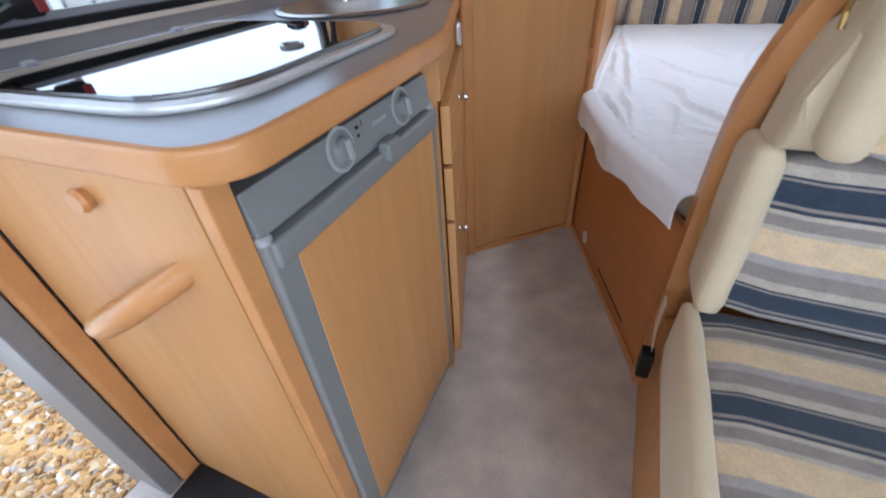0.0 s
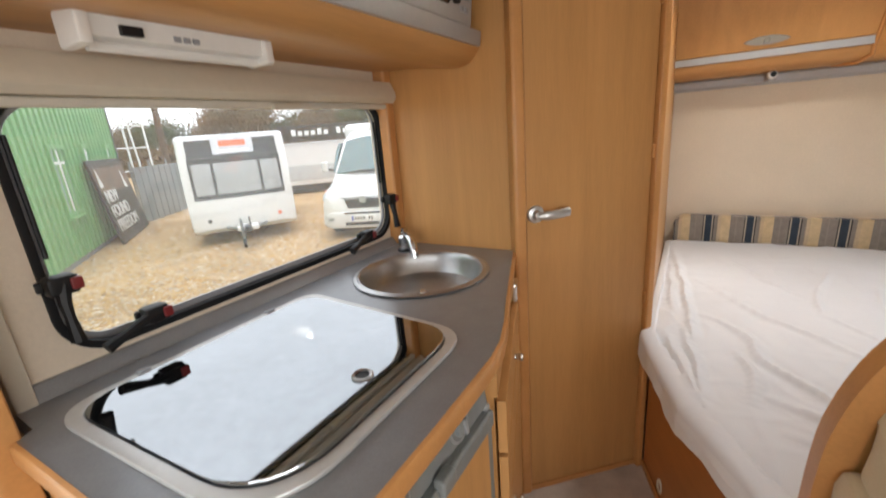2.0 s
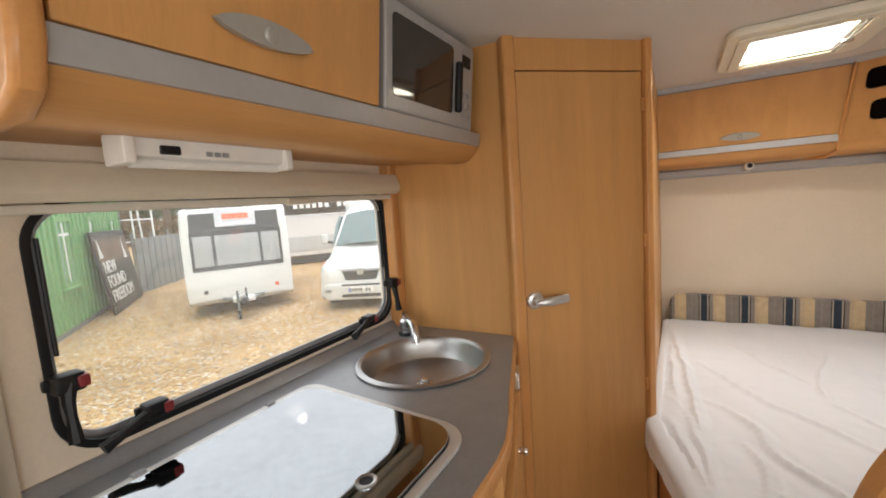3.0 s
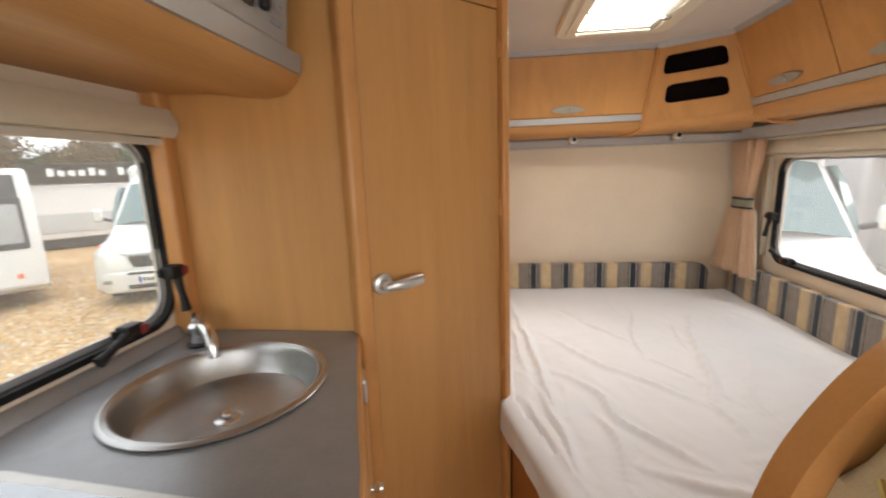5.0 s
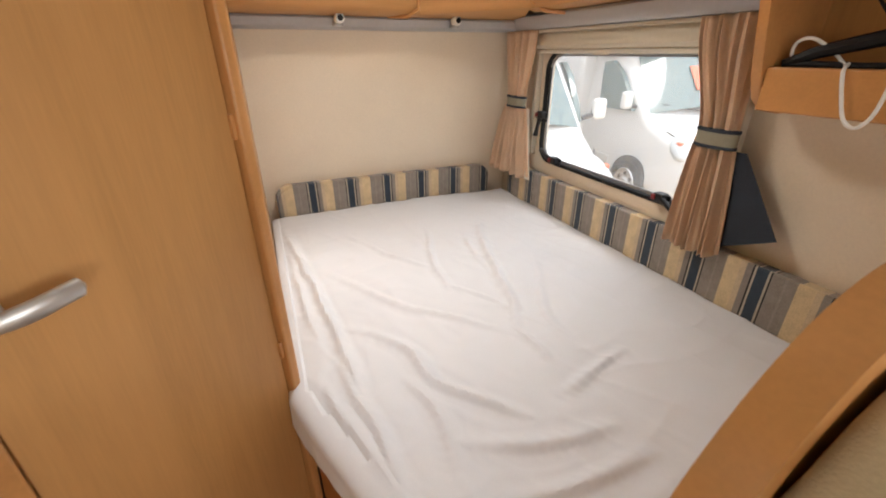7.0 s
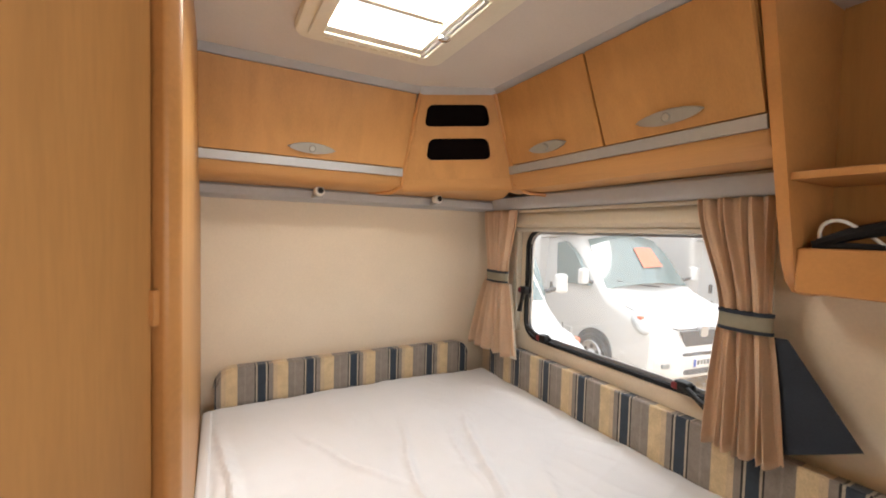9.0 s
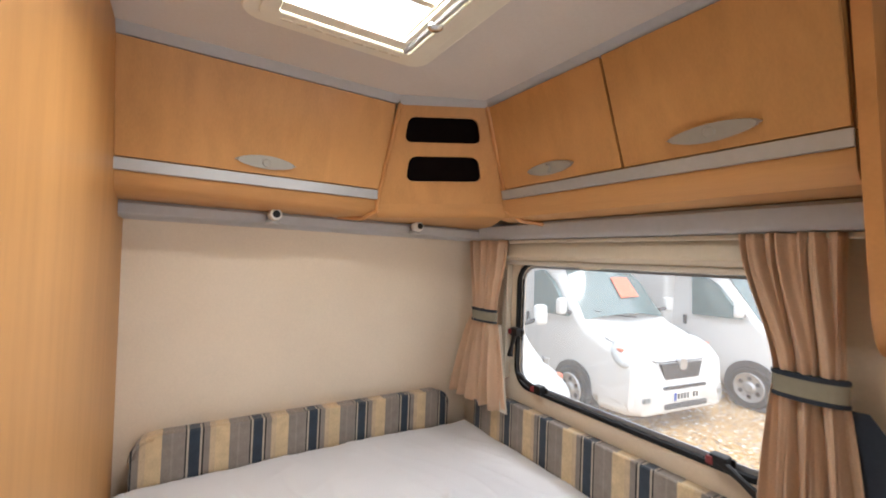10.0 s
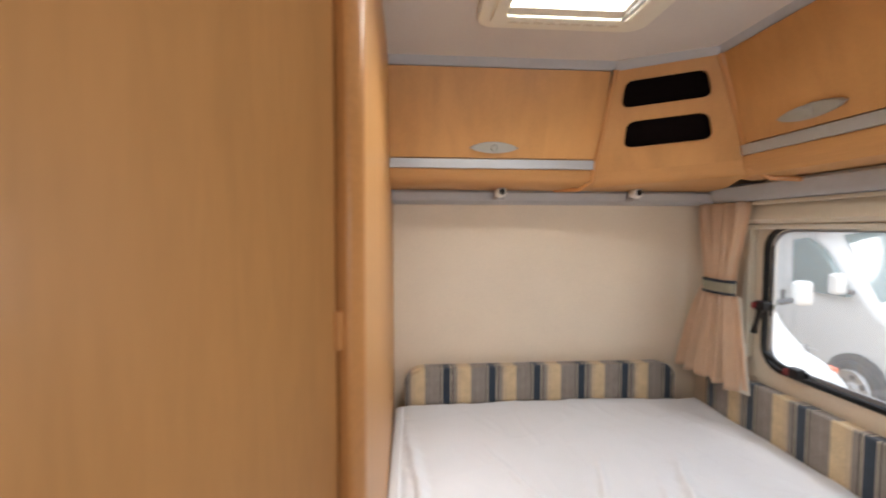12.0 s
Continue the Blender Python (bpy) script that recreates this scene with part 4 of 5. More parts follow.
def sheet(u, v):
    y = 3.125 - v * 1.895
    e = bed_edge(y)
    s = u * (1.63 - e + 0.26) - 0.26
    near = min(1, max(0, (1.94 - y) / 0.2))
    ripple = noise.noise((y * 7, 0.3, s * 2)) * 0.5 + noise.noise((y * 16, 3.1, 0)) * 0.25
    if s < 0.03:
        w = min(1.0, (0.03 - s) / 0.06)
        fall = max(0, -s - 0.03)
        drop = fall * (0.28 + near * 0.12 * noise.noise((y * 6.1, 1, 7)))
        x = e + 0.03 - 0.045 * math.sin(w * math.pi / 2) + near * (ripple * 0.035 * min(1, fall / 0.08) - 0.01)
        if near == 0:
            x = max(x, 0.350)
        z = 0.606 - 0.032 * (1 - math.cos(w * math.pi / 2)) - drop
        return (x, y, z)
    x = e + s
    z = 0.604 + crease(x, y) + 0.006 * noise.noise((x * 5, y * 5, 0)) + 0.004 * (1 - abs(noise.noise((x * 9 + 3 * y, y * 3.5, 2)))) ** 6 + 0.003 * (1 - abs(noise.noise((x * 4 - 3 * y, y * 8, 6)))) ** 8 + 0.010 * math.sin(max(0, min(1, (x - e) / 1.2)) * math.pi)
    z -= 0.02 * max(0, 1 - s / 0.08) ** 2
    return (x, y, z)


cloth(solo("bed_sheet", patch(270, 340, sheet), sheet_cloth, "rumpled white fitted sheet over the bed", "sheet"), 0.002)


def wall_cushion(axis, a0, a1, z0, z1, at, depth, material, label):
    """A low bolster along a wall with round upper corners."""
    n = rrect(a0, a1, z0, z1, [0.02, 0.02, 0.065, 0.065], 8)
    c = thing("wall_cushion", ((a0 + a1) / 2, at, z0) if axis == "y" else (at, (a0 + a1) / 2, z0), label, "cushion", "striped cushions round the bed")
    lo, hi = sorted((at, at + depth))
    part("cover", prism(n, axis, lo, hi, 0.018, 4), material, c)
    face = lo
    b = tube([AXES[axis](p, q, face + 0.006) for p, q in n[len(n) // 2:]], 0.006, 6)
    part("piping", b, material, c)
    return c


wall_cushion("y", 0.388, 1.542, 0.565, 0.755, 3.135, 0.075, stripes_x, "low striped cushion along the rear wall")
wall_cushion("x", 1.230, 3.06, 0.565, 0.774, 1.632, 0.052, stripes_y, "long low striped cushion under the bedroom window")

# ---- seat and divider ----
DV = [(0.655, 0.0), (0.655, 0.55), (0.659, 0.76), (0.670, 0.85), (0.694, 0.935), (0.728, 1.005), (0.768, 1.066), (0.814, 1.115), (0.866, 1.148), (0.93, 1.164), (1.10, 1.168), (1.66, 1.168), (1.66, 0.0)]
divider = thing("seat_divider", (1.1, 1.185, 0), "curved pearwood divider between seat and bed", "divider")
part("panel", prism([(x + 0.02, z - 0.02 * (z > 0.1)) for x, z in DV[:-2]] + [(1.64, 1.143), (1.64, 0.0)], "y", 1.180, 1.212, 0.002, 1), wood, divider)
OUT = [(p.x, p.y) for p in smooth([(x, z, 0) for x, z in DV[:-1]], 3)]
INN = [(p.x, p.y) for p in smooth([(x + 0.040 * max(0, min(1, (1.16 - z) / 0.22)), z - 0.040 * (1 - max(0, min(1, (1.16 - z) / 0.22))), 0) for x, z in DV[:-1]], 3)]
part("edge_board", prism(OUT + INN[::-1], "y", 1.172, 1.222, 0.012, 4), wood_solid, divider, "thick rounded edge board")

seat = thing("bench_seat", (1.1, 0.8, 0), "striped upholstered bench seat against the wooden divider", "seat")
part("base_box", box(0.672, 1.66, 0.30, 1.166, 0.0, 0.30, 0.004), wood, seat)
part("seat_cushion", pillow(0.676, 1.655, 0.26, 1.06, 0.302, 0.46, 0.045, 14, 0.012), seat_stripes_y, seat)
part("seat_side", pillow(0.660, 0.702, 0.25, 1.05, 0.300, 0.466, 0.020, 10, 0.002), cream_cloth, seat, "cream side of the seat cushion")


def leaning(bm, y0, z0, angle):
    return spun(bm, Matrix.Translation((0, y0, z0)) @ Matrix.Rotation(radians(angle), 4, "X") @ Matrix.Translation((0, -y0, -z0)))


lowback = part("lower_back", leaning(pillow(0.722, 1.65, 1.018, 1.140, 0.458, 0.775, 0.035, 14, 0.008), 1.13, 0.46, -5), seat_stripes_z, seat)
part("back_side", leaning(pillow(0.676, 0.732, 1.014, 1.150, 0.448, 0.782, 0.026, 10, 0.002), 1.13, 0.46, -5), cream_cloth, lowback, "cream side bolster")
UP = [(0.700, 0.785), (0.712, 0.87), (0.736, 0.945), (0.770, 1.01), (0.815, 1.062), (0.868, 1.098), (0.94, 1.116), (1.65, 1.118), (1.65, 0.785)]
upback = part("upper_back", prism(UP, "y", 1.045, 1.171, 0.028, 4), cream_cloth, seat, "cream back cushion cover")
part("front_cover", pillow(0.790, 1.65, 1.000, 1.070, 0.795, 1.07, 0.03, 14, 0.006), seat_stripes_z, upback)
part("back_side", pillow(0.742, 0.805, 1.004, 1.080, 0.790, 1.06, 0.028, 10, 0.003), cream_cloth, upback, "cream side bolster")
for z, x in ((0.62, 0.668), (0.985, 0.735)):
    part("zip_pull", tube([(x, 1.12, z), (x - 0.006, 1.10, z - 0.02), (x - 0.004, 1.10, z - 0.04)], 0.004, 6), mat("brass_zip", (0.5, 0.36, 0.14), 0.35, 1.0), seat, "small brass zip pull")
buckle = thing("belt_buckle", (0.652, 1.06, 0.20), "black seat belt buckle beside the seat base", "buckle")
part("housing", box(0.630, 0.660, 1.045, 1.085, 0.19, 0.27, 0.006, 3), black_plastic, buckle)
part("strap", thick(patch(1, 8, lambda u, v: (0.652 - 0.004 * math.sin(v * 3), 1.065 + 0.03 * u + 0.03 * v, 0.27 + 0.13 * v)), 0.002), cream_cloth, buckle)

# ---- shelf unit by the bed ----
shelf = thing("wall_shelf_unit", (1.55, 1.5, 1.19), "open pearwood shelf unit on the wall beside the bed", "shelf")
SIDE = [(RIGHT, TOP), (1.345, TOP), (1.360, 1.80), (1.425, 1.56), (1.462, 1.42), (1.500, 1.28), (1.520, 1.232), (1.555, 1.204), (1.61, 1.194), (RIGHT, 1.192)]
part("side_panel", prism(SIDE, "y", 1.752, 1.776, 0.006, 3), wood_solid, shelf)
part("back_panel", box(RIGHT - 0.012, RIGHT - 0.001, 1.10, 1.752, 1.20, TOP), wood, shelf)
part("shelf_board", box(1.462, RIGHT - 0.012, 1.10, 1.752, 1.448, 1.465, 0.003), wood_solid, shelf)
part("floor_board", box(1.525, RIGHT - 0.012, 1.10, 1.752, 1.210, 1.226, 0.002), wood, shelf)
part("front_lip", box(1.508, 1.526, 1.10, 1.752, 1.208, 1.306, 0.006, 3), wood_solid, shelf)
part("far_side", prism(SIDE, "y", 1.076, 1.10, 0.006, 3), wood_solid, shelf)
hang = thing("coat_hanger", (1.583, 1.55, 1.252), "black plastic coat hanger lying on the shelf", "hanger")
part("arm", tube([(1.538, 1.735, 1.312), (1.553, 1.68, 1.337), (1.583, 1.58, 1.364), (1.603, 1.48, 1.342), (1.613, 1.38, 1.312)], [0.010, 0.014, 0.017, 0.014, 0.010], 8), black_plastic, hang)
part("hook", tube([(1.583, 1.58, 1.364), (1.579, 1.585, 1.397), (1.573, 1.60, 1.417), (1.569, 1.615, 1.437), (1.575, 1.605, 1.460), (1.588, 1.59, 1.464)], 0.0035, 6), black_plastic, hang)
part("bar", tube([(1.538, 1.735, 1.312), (1.573, 1.60, 1.308), (1.613, 1.38, 1.312)], 0.009, 8), black_plastic, hang)
screen = thing("flat_screen", (1.633, 1.40, 1.452), "black flat screen standing on the upper shelf", "screen")
part("case", box(1.585, 1.625, 1.14, 1.585, 1.4655, 1.80, 0.008, 3), black_plastic, screen)
part("display", box(1.5825, 1.5865, 1.155, 1.570, 1.490, 1.785), dark_glass, screen)
gear = thing("router", (1.643, 1.45, 1.234), "flat black plastic device on the shelf", "device")
part("case", box(1.535, 1.66, 1.32, 1.66, 1.2265, 1.275, 0.012, 3), black_plastic, gear)
cord = thing("white_cable", (1.523, 1.6, 1.262), "loose white cable looping over the shelf edge", "cable")
loop = [(1.583, 1.715, 1.297), (1.545, 1.725, 1.327), (1.531, 1.715, 1.357), (1.538, 1.688, 1.364), (1.563, 1.655, 1.337), (1.561, 1.625, 1.312), (1.531, 1.605, 1.314), (1.501, 1.595, 1.300), (1.495, 1.580, 1.257), (1.495, 1.562, 1.212), (1.495, 1.538, 1.197), (1.496, 1.518, 1.222), (1.497, 1.512, 1.272), (1.507, 1.515, 1.312), (1.538, 1.51, 1.324), (1.583, 1.46, 1.308)]
part("lead", tube(smooth(loop), 0.0038, 8), white_cord, cord)
lead = thing("black_cable", (1.66, 1.35, 0.78), "thin black cable with an inline switch by the wall", "cable")
part("wire", tube([(1.682, 1.20, 1.06), (1.682, 1.26, 0.99), (1.680, 1.305, 0.93), (1.676, 1.335, 0.86), (1.672, 1.345, 0.80), (1.66, 1.35, 0.782)], 0.0032, 6), black_plastic, lead)
part("inline_switch", tube([(1.678, 1.331, 0.870), (1.677, 1.336, 0.855), (1.673, 1.342, 0.825), (1.672, 1.344, 0.815)], [0.006, 0.010, 0.010, 0.006], 8), black_plastic, lead)


# ---- curtains ----
def curtain(name, y_top, y_tie, y_low, z_top, z_tie, z_low, x, folds, label, flap):
    """A curtain gathered by a tie-back; y_top, y_tie, y_low: its two edges at the top, the tie and the hem."""
    c = thing(name, (x, sum(y_low) / 2, z_low), label, "curtain", "curtains at the bedroom window")

    def f(u, v):
        z = z_top + (z_low - z_top) * v
        k = (z_top - z) / (z_top - z_tie)
        if k < 1:
            s = k * k * (3 - 2 * k)
            a, b = (y_top[i] + (y_tie[i] - y_top[i]) * s for i in (0, 1))
            deep = 0.015 - 0.006 * s
        else:
            s = min(1, (z_tie - z) / (z_tie - z_low))
            s2 = s ** 0.75
            a, b = (y_tie[i] + (y_low[i] - y_tie[i]) * s2 for i in (0, 1))
            deep = 0.009 + 0.011 * s2
        ph = folds * 2 * math.pi * u + 0.8 * noise.noise((u * 3, z * 2, 4))
        d = deep * (math.sin(ph) + 0.35 * math.sin(2.3 * ph + 1))
        return (x + d - 0.010 * math.sin(u * math.pi), a + (b - a) * u + 0.006 * math.sin(ph * 0.5 + z * 6), z + 0.008 * math.sin(ph + 1) * (v > 0.98))

    cloth(part("cloth", patch(120, 46, f), curtain_cloth, c))
    mid, half = (y_tie[0] + y_tie[1]) / 2, abs(y_tie[1] - y_tie[0]) / 2 + 0.004

    def band(z0, z1, g):
        n = 24
        pts = [(x - 0.002 + (0.026 + g) * math.cos(2 * math.pi * i / n), mid + (half + g) * math.sin(2 * math.pi * i / n)) for i in range(n)]
        return prism(pts, "z", z0, z1, 0.001)

    t = part("tieback", band(z_tie - 0.024, z_tie + 0.024, 0.0), olive_cloth, c, "olive fabric tieback")
    part("tieback_edge", band(z_tie + 0.018, z_tie + 0.027, 0.002), navy_cloth, t)
    part("tieback_edge", band(z_tie - 0.027, z_tie - 0.018, 0.002), navy_cloth, t)
    lining = thick(patch(6, 14, lambda u, v: (x + 0.016 + 0.004 * math.sin(u * 7), y_tie[flap[0]] + 0.05 * (1 - u) + (flap[1] - y_tie[flap[0]]) * (0.15 + 0.85 * v) * u, z_tie - 0.03 + (z_low + 0.02 - z_tie) * v * (1 - 0.35 * u * flap[2]))), 0.0015)
    part("lining_edge", lining, flap[3], c)
    return c


curtain("curtain", (2.822, 3.076), (2.878, 3.030), (2.820, 3.190), 1.430, 1.116, 0.752, 1.590, 5, "peach curtain tied back beside the far window edge", (0, 2.812, 0.0, curtain_lining))
curtain("curtain", (1.826, 2.022), (1.826, 1.944), (1.795, 1.966), 1.430, 1.112, 0.768, 1.600, 7, "peach curtain tied back beside the near window edge", (0, 1.655, 1.0, navy_cloth))
solo("curtain_rail", box(1.610, 1.626, 1.80, 3.10, 1.418, 1.4305, 0.003), cream_plastic, "slim cream curtain rail under the grey rail", "curtain rail")

# ---- outdoors ----
def gravel_mat(name, islands):
    m = bpy.data.materials.new(name)
    m.use_nodes = True
    nt = m.node_tree
    b = nt.nodes["Principled BSDF"]
    b.inputs["Roughness"].default_value = 0.85
    tc = nt.nodes.new("ShaderNodeTexCoord")
    vor = nt.nodes.new("ShaderNodeTexVoronoi")
    vor.inputs["Scale"].default_value = 26.0
    nt.links.new(tc.outputs["Object"], vor.inputs["Vector"])
    ramp = nt.nodes.new("ShaderNodeValToRGB")
    cols = [(0.0, (0.10, 0.06, 0.03)), (0.10, (0.40, 0.235, 0.085)), (0.35, (0.52, 0.32, 0.12)), (0.55, (0.32, 0.175, 0.065)), (0.72, (0.56, 0.41, 0.23)), (0.87, (0.24, 0.20, 0.17)), (0.94, (0.64, 0.56, 0.45))]
    els = ramp.color_ramp.elements
    for i, (p, c) in enumerate(cols):
        e = els[i] if i < 2 else els.new(p)
        e.position, e.color = p, (*c, 1)
    if islands:
        geo = nt.nodes.new("ShaderNodeNewGeometry")
        nt.links.new(geo.outputs["Random Per Island"], ramp.inputs[0])
        nt.links.new(ramp.outputs[0], b.inputs["Base Color"])
    else:
        sep = nt.nodes.new("ShaderNodeSeparateColor")
        nt.links.new(vor.outputs["Color"], sep.inputs[0])
        nt.links.new(sep.outputs[0], ramp.inputs[0])
        big = nt.nodes.new("ShaderNodeTexNoise")
        big.inputs["Scale"].default_value, big.inputs["Detail"].default_value = 0.6, 6
        nt.links.new(tc.outputs["Object"], big.inputs["Vector"])
        rng = nt.nodes.new("ShaderNodeMapRange")
        rng.inputs[1].default_value, rng.inputs[2].default_value, rng.inputs[3].default_value, rng.inputs[4].default_value = 0.3, 0.7, 0.85, 1.2
        nt.links.new(big.outputs[0], rng.inputs[0])
        mul = nt.nodes.new("ShaderNodeVectorMath")
        mul.operation = "SCALE"
        nt.links.new(ramp.outputs[0], mul.inputs[0])
        nt.links.new(rng.outputs[0], mul.inputs["Scale"])
        nt.links.new(mul.outputs[0], b.inputs["Base Color"])
        bp = nt.nodes.new("ShaderNodeBump")
        bp.inputs["Strength"].default_value, bp.inputs["Distance"].default_value = 1.0, 0.02
        bp.invert = True
        nt.links.new(vor.outputs["Distance"], bp.inputs["Height"])
        nt.links.new(bp.outputs[0], b.inputs["Normal"])
    return m


gravel = gravel_mat("gravel_bed", False)
stone = gravel_mat("gravel_stones", True)
van_white = mat("white_vehicle_paint", (0.68, 0.68, 0.675), 0.25, 0, 0.03, 2, coat=0.6)
van_glass = mat("vehicle_glass", (0.10, 0.16, 0.165), 0.06, 0, 0.1, 1.5, spec=1.0)
van_dark = mat("grey_vehicle_trim", (0.05, 0.05, 0.055), 0.5)
tyre = mat("tyre_rubber", (0.02, 0.02, 0.02), 0.8)
alloy = mat("alloy_wheel", (0.5, 0.5, 0.51), 0.35, 0.7)
lens = mat("headlight_lens", (0.55, 0.57, 0.58), 0.12, 0.2)
green_steel = mat("green_corrugated_steel", (0.16, 0.36, 0.14), 0.45, 0, 0.08, 1.2, (1, 1, 0.3))
grey_steel = mat("galvanised_steel", (0.26, 0.28, 0.29), 0.5, 0.4, 0.12, 2)
shed_glass = mat("shed_window_glass", (0.42, 0.50, 0.54), 0.1, 0, 0.15, 1.5, spec=0.8)
sign_black = mat("dark_sign_board", (0.03, 0.024, 0.018), 0.5, 0, 0.3, 2)
sign_brown = mat("sign_picture_brown", (0.16, 0.10, 0.06), 0.5, 0, 0.4, 1.5)
letter_white = mat("white_lettering", (0.8, 0.8, 0.78), 0.5)
orange_card = mat("orange_card", (0.75, 0.20, 0.12), 0.7)
green_card = mat("green_card", (0.15, 0.55, 0.38), 0.7)
plate_mat = mat("number_plate", (0.75, 0.75, 0.72), 0.4)
bark = mat("bark", (0.10, 0.07, 0.05), 0.9, 0, 0.3, 6)
autumn_leaf = mat("autumn_foliage", (0.17, 0.115, 0.06), 0.8, 0, 0.35, 0.8)
green_leaf = mat("green_foliage", (0.075, 0.085, 0.035), 0.8, 0, 0.35, 0.8)

g = bmesh.new()
bmesh.ops.create_grid(g, x_segments=40, y_segments=40, size=400)
solo("ground", spun(g, Matrix.Translation((0, 0, GROUND))), gravel, "golden gravel yard", "ground", kind="structure", smooth=False)

# loose stones by the doorway
ICO = bmesh.new()
bmesh.ops.create_icosphere(ICO, subdivisions=1, radius=1)
iv, itri = [v.co.copy() for v in ICO.verts], [[v.index for v in f.verts] for f in ICO.faces]
ICO.free()
rng = random.Random(4)
sv, sf = [], []
for i in range(5200):
    x, y = -0.75 - 3.0 * rng.random() ** 1.15, rng.uniform(-0.2, 1.5)
    r = rng.uniform(0.010, 0.024)
    m = Matrix.LocRotScale((x, y, GROUND + r * 0.25), Euler([rng.uniform(0, 6.3) for _ in range(3)]), (r * rng.uniform(0.8, 1.5), r, r * rng.uniform(0.5, 0.8)))
    base = len(sv)
    sv += [m @ (v * rng.uniform(0.85, 1.1)) for v in iv]
    sf += [[base + k for k in t] for t in itri]
me = bpy.data.meshes.new("gravel_stones")
me.from_pydata(sv, [], sf)
me.materials.append(stone)
tagged(new("gravel_stones", me), "loose golden and grey gravel stones by the doorway", "gravel", kind="stuff")


def loft(stations):
    """A body through upright sections: (y, half width low, half width high, z low, z high, corner radius)."""
    b = bmesh.new()
    rows = []
    for y, w0, w1, z0, z1, r in stations:
        pts = rrect(-w0, w0, z0, z1, min(r, (z1 - z0) * 0.45), 6)
        rows.append([b.verts.new((p * (1 + (w1 / w0 - 1) * max(0, (q - z0) / (z1 - z0) - 0.35) / 0.65), y, q)) for p, q in pts])
    k = len(rows[0])
    for r0, r1 in zip(rows, rows[1:]):
        for i in range(k):
            b.faces.new((r0[i], r0[(i + 1) % k], r1[(i + 1) % k], r1[i]))
    b.faces.new(rows[0])
    b.faces.new(rows[-1])
    return b


def quad_patch(a, b_, c, d, bulge, n=8):
    A, B, C, D = map(Vector, (a, b_, c, d))
    nrm = (B - A).cross(D - A).normalized()
    return thick(patch(n, 4, lambda u, v: (A * (1 - u) + B * u) * (1 - v) + (D * (1 - u) + C * u) * v + nrm * bulge * math.sin(math.pi * u)), 0.008)


def motor_van(m, label, card=None, coach=True):
    """A white cab with a coachbuilt body behind it; its nose at the local origin, looking along -y."""
    v = new("motorhome")
    tagged(v, label, "motorhome", "vehicles parked in the yard")
    P = lambda name, bm, material, up=None, text="": part(name, bm, material, up or v, text)
    body = P("cab_body", loft([(-0.02, 0.80, 0.76, 0.30, 0.62, 0.1), (0.05, 0.93, 0.88, 0.24, 0.90, 0.14), (0.20, 0.975, 0.86, 0.22, 1.04, 0.2), (0.50, 1.0, 0.88, 0.22, 1.15, 0.2), (0.80, 1.0, 0.91, 0.22, 1.24, 0.16), (0.90, 1.0, 0.90, 0.22, 1.31, 0.16),
                              (1.15, 1.0, 0.88, 0.22, 1.60, 0.2), (1.55, 1.0, 0.83, 0.22, 2.05, 0.24), (1.85, 1.0, 0.82, 0.22, 2.20, 0.24), (2.5, 1.0, 0.84, 0.22, 2.25, 0.22)]), van_white)
    if coach:
        P("coach_body", box(-1.12, 1.12, 2.3, 5.9, 0.32, 2.72, 0.09, 4), van_white)
        P("overcab", prism([(2.35, 2.02), (1.45, 2.16), (1.28, 2.32), (1.42, 2.56), (2.35, 2.70)], "x", -1.06, 1.06, 0.06, 3), van_white)
        P("coach_window", box(-1.128, -1.112, 3.2, 4.1, 1.45, 1.95, 0.005), van_dark)
    else:
        P("load_body", box(-0.99, 0.99, 2.2, 5.4, 0.30, 2.42, 0.14, 4), van_white)
    P("windscreen", quad_patch((0.83, 0.90, 1.30), (-0.83, 0.90, 1.30), (-0.70, 1.50, 2.02), (0.70, 1.50, 2.02), -0.13, 12), van_glass)
    P("wiper", tube([(0.1, 0.80, 1.32), (-0.3, 0.84, 1.36), (-0.62, 0.93, 1.42)], 0.01, 6), van_dark)
    P("bumper", loft([(-0.07, 0.62, 0.60, 0.28, 0.52, 0.10), (-0.03, 0.82, 0.80, 0.23, 0.58, 0.12), (0.10, 0.95, 0.93, 0.21, 0.60, 0.12), (0.45, 1.01, 0.99, 0.22, 0.56, 0.08)]), van_white)
    P("grille", prism([(-0.40, 0.84), (0.40, 0.84), (0.33, 0.645), (-0.33, 0.645)], "y", -0.014, 0.2), van_dark)
    P("bonnet_gap", tube([(-0.86, 0.52, 1.125), (-0.66, 0.10, 0.915), (-0.42, 0.012, 0.865), (0.42, 0.012, 0.865), (0.66, 0.10, 0.915), (0.86, 0.52, 1.125)], 0.008, 6), van_dark)
    P("badge", prism(rrect(-0.07, 0.07, 0.76, 0.90, 0.04, 4), "y", -0.03, 0.1), alloy)
    P("lower_grille", prism(rrect(-0.42, 0.42, 0.29, 0.36, 0.03, 3), "y", -0.078, 0.0), van_dark)
    P("air_slot", prism(rrect(-0.42, 0.42, 0.53, 0.57, 0.02, 3), "y", -0.064, 0.0), van_dark)
    pl = P("number_plate", box(-0.26, 0.26, -0.086, -0.068, 0.39, 0.50, 0.003), plate_mat)
    for i in range(7):
        if i != 4:
            P("plate_mark", box(-0.19 + 0.06 * i, -0.155 + 0.06 * i, -0.091, -0.085, 0.415, 0.48), van_dark, pl)
    P("plate_band", box(-0.258, -0.215, -0.091, -0.085, 0.394, 0.496), mat("blue_plate_band", (0.03, 0.08, 0.4), 0.4), pl)
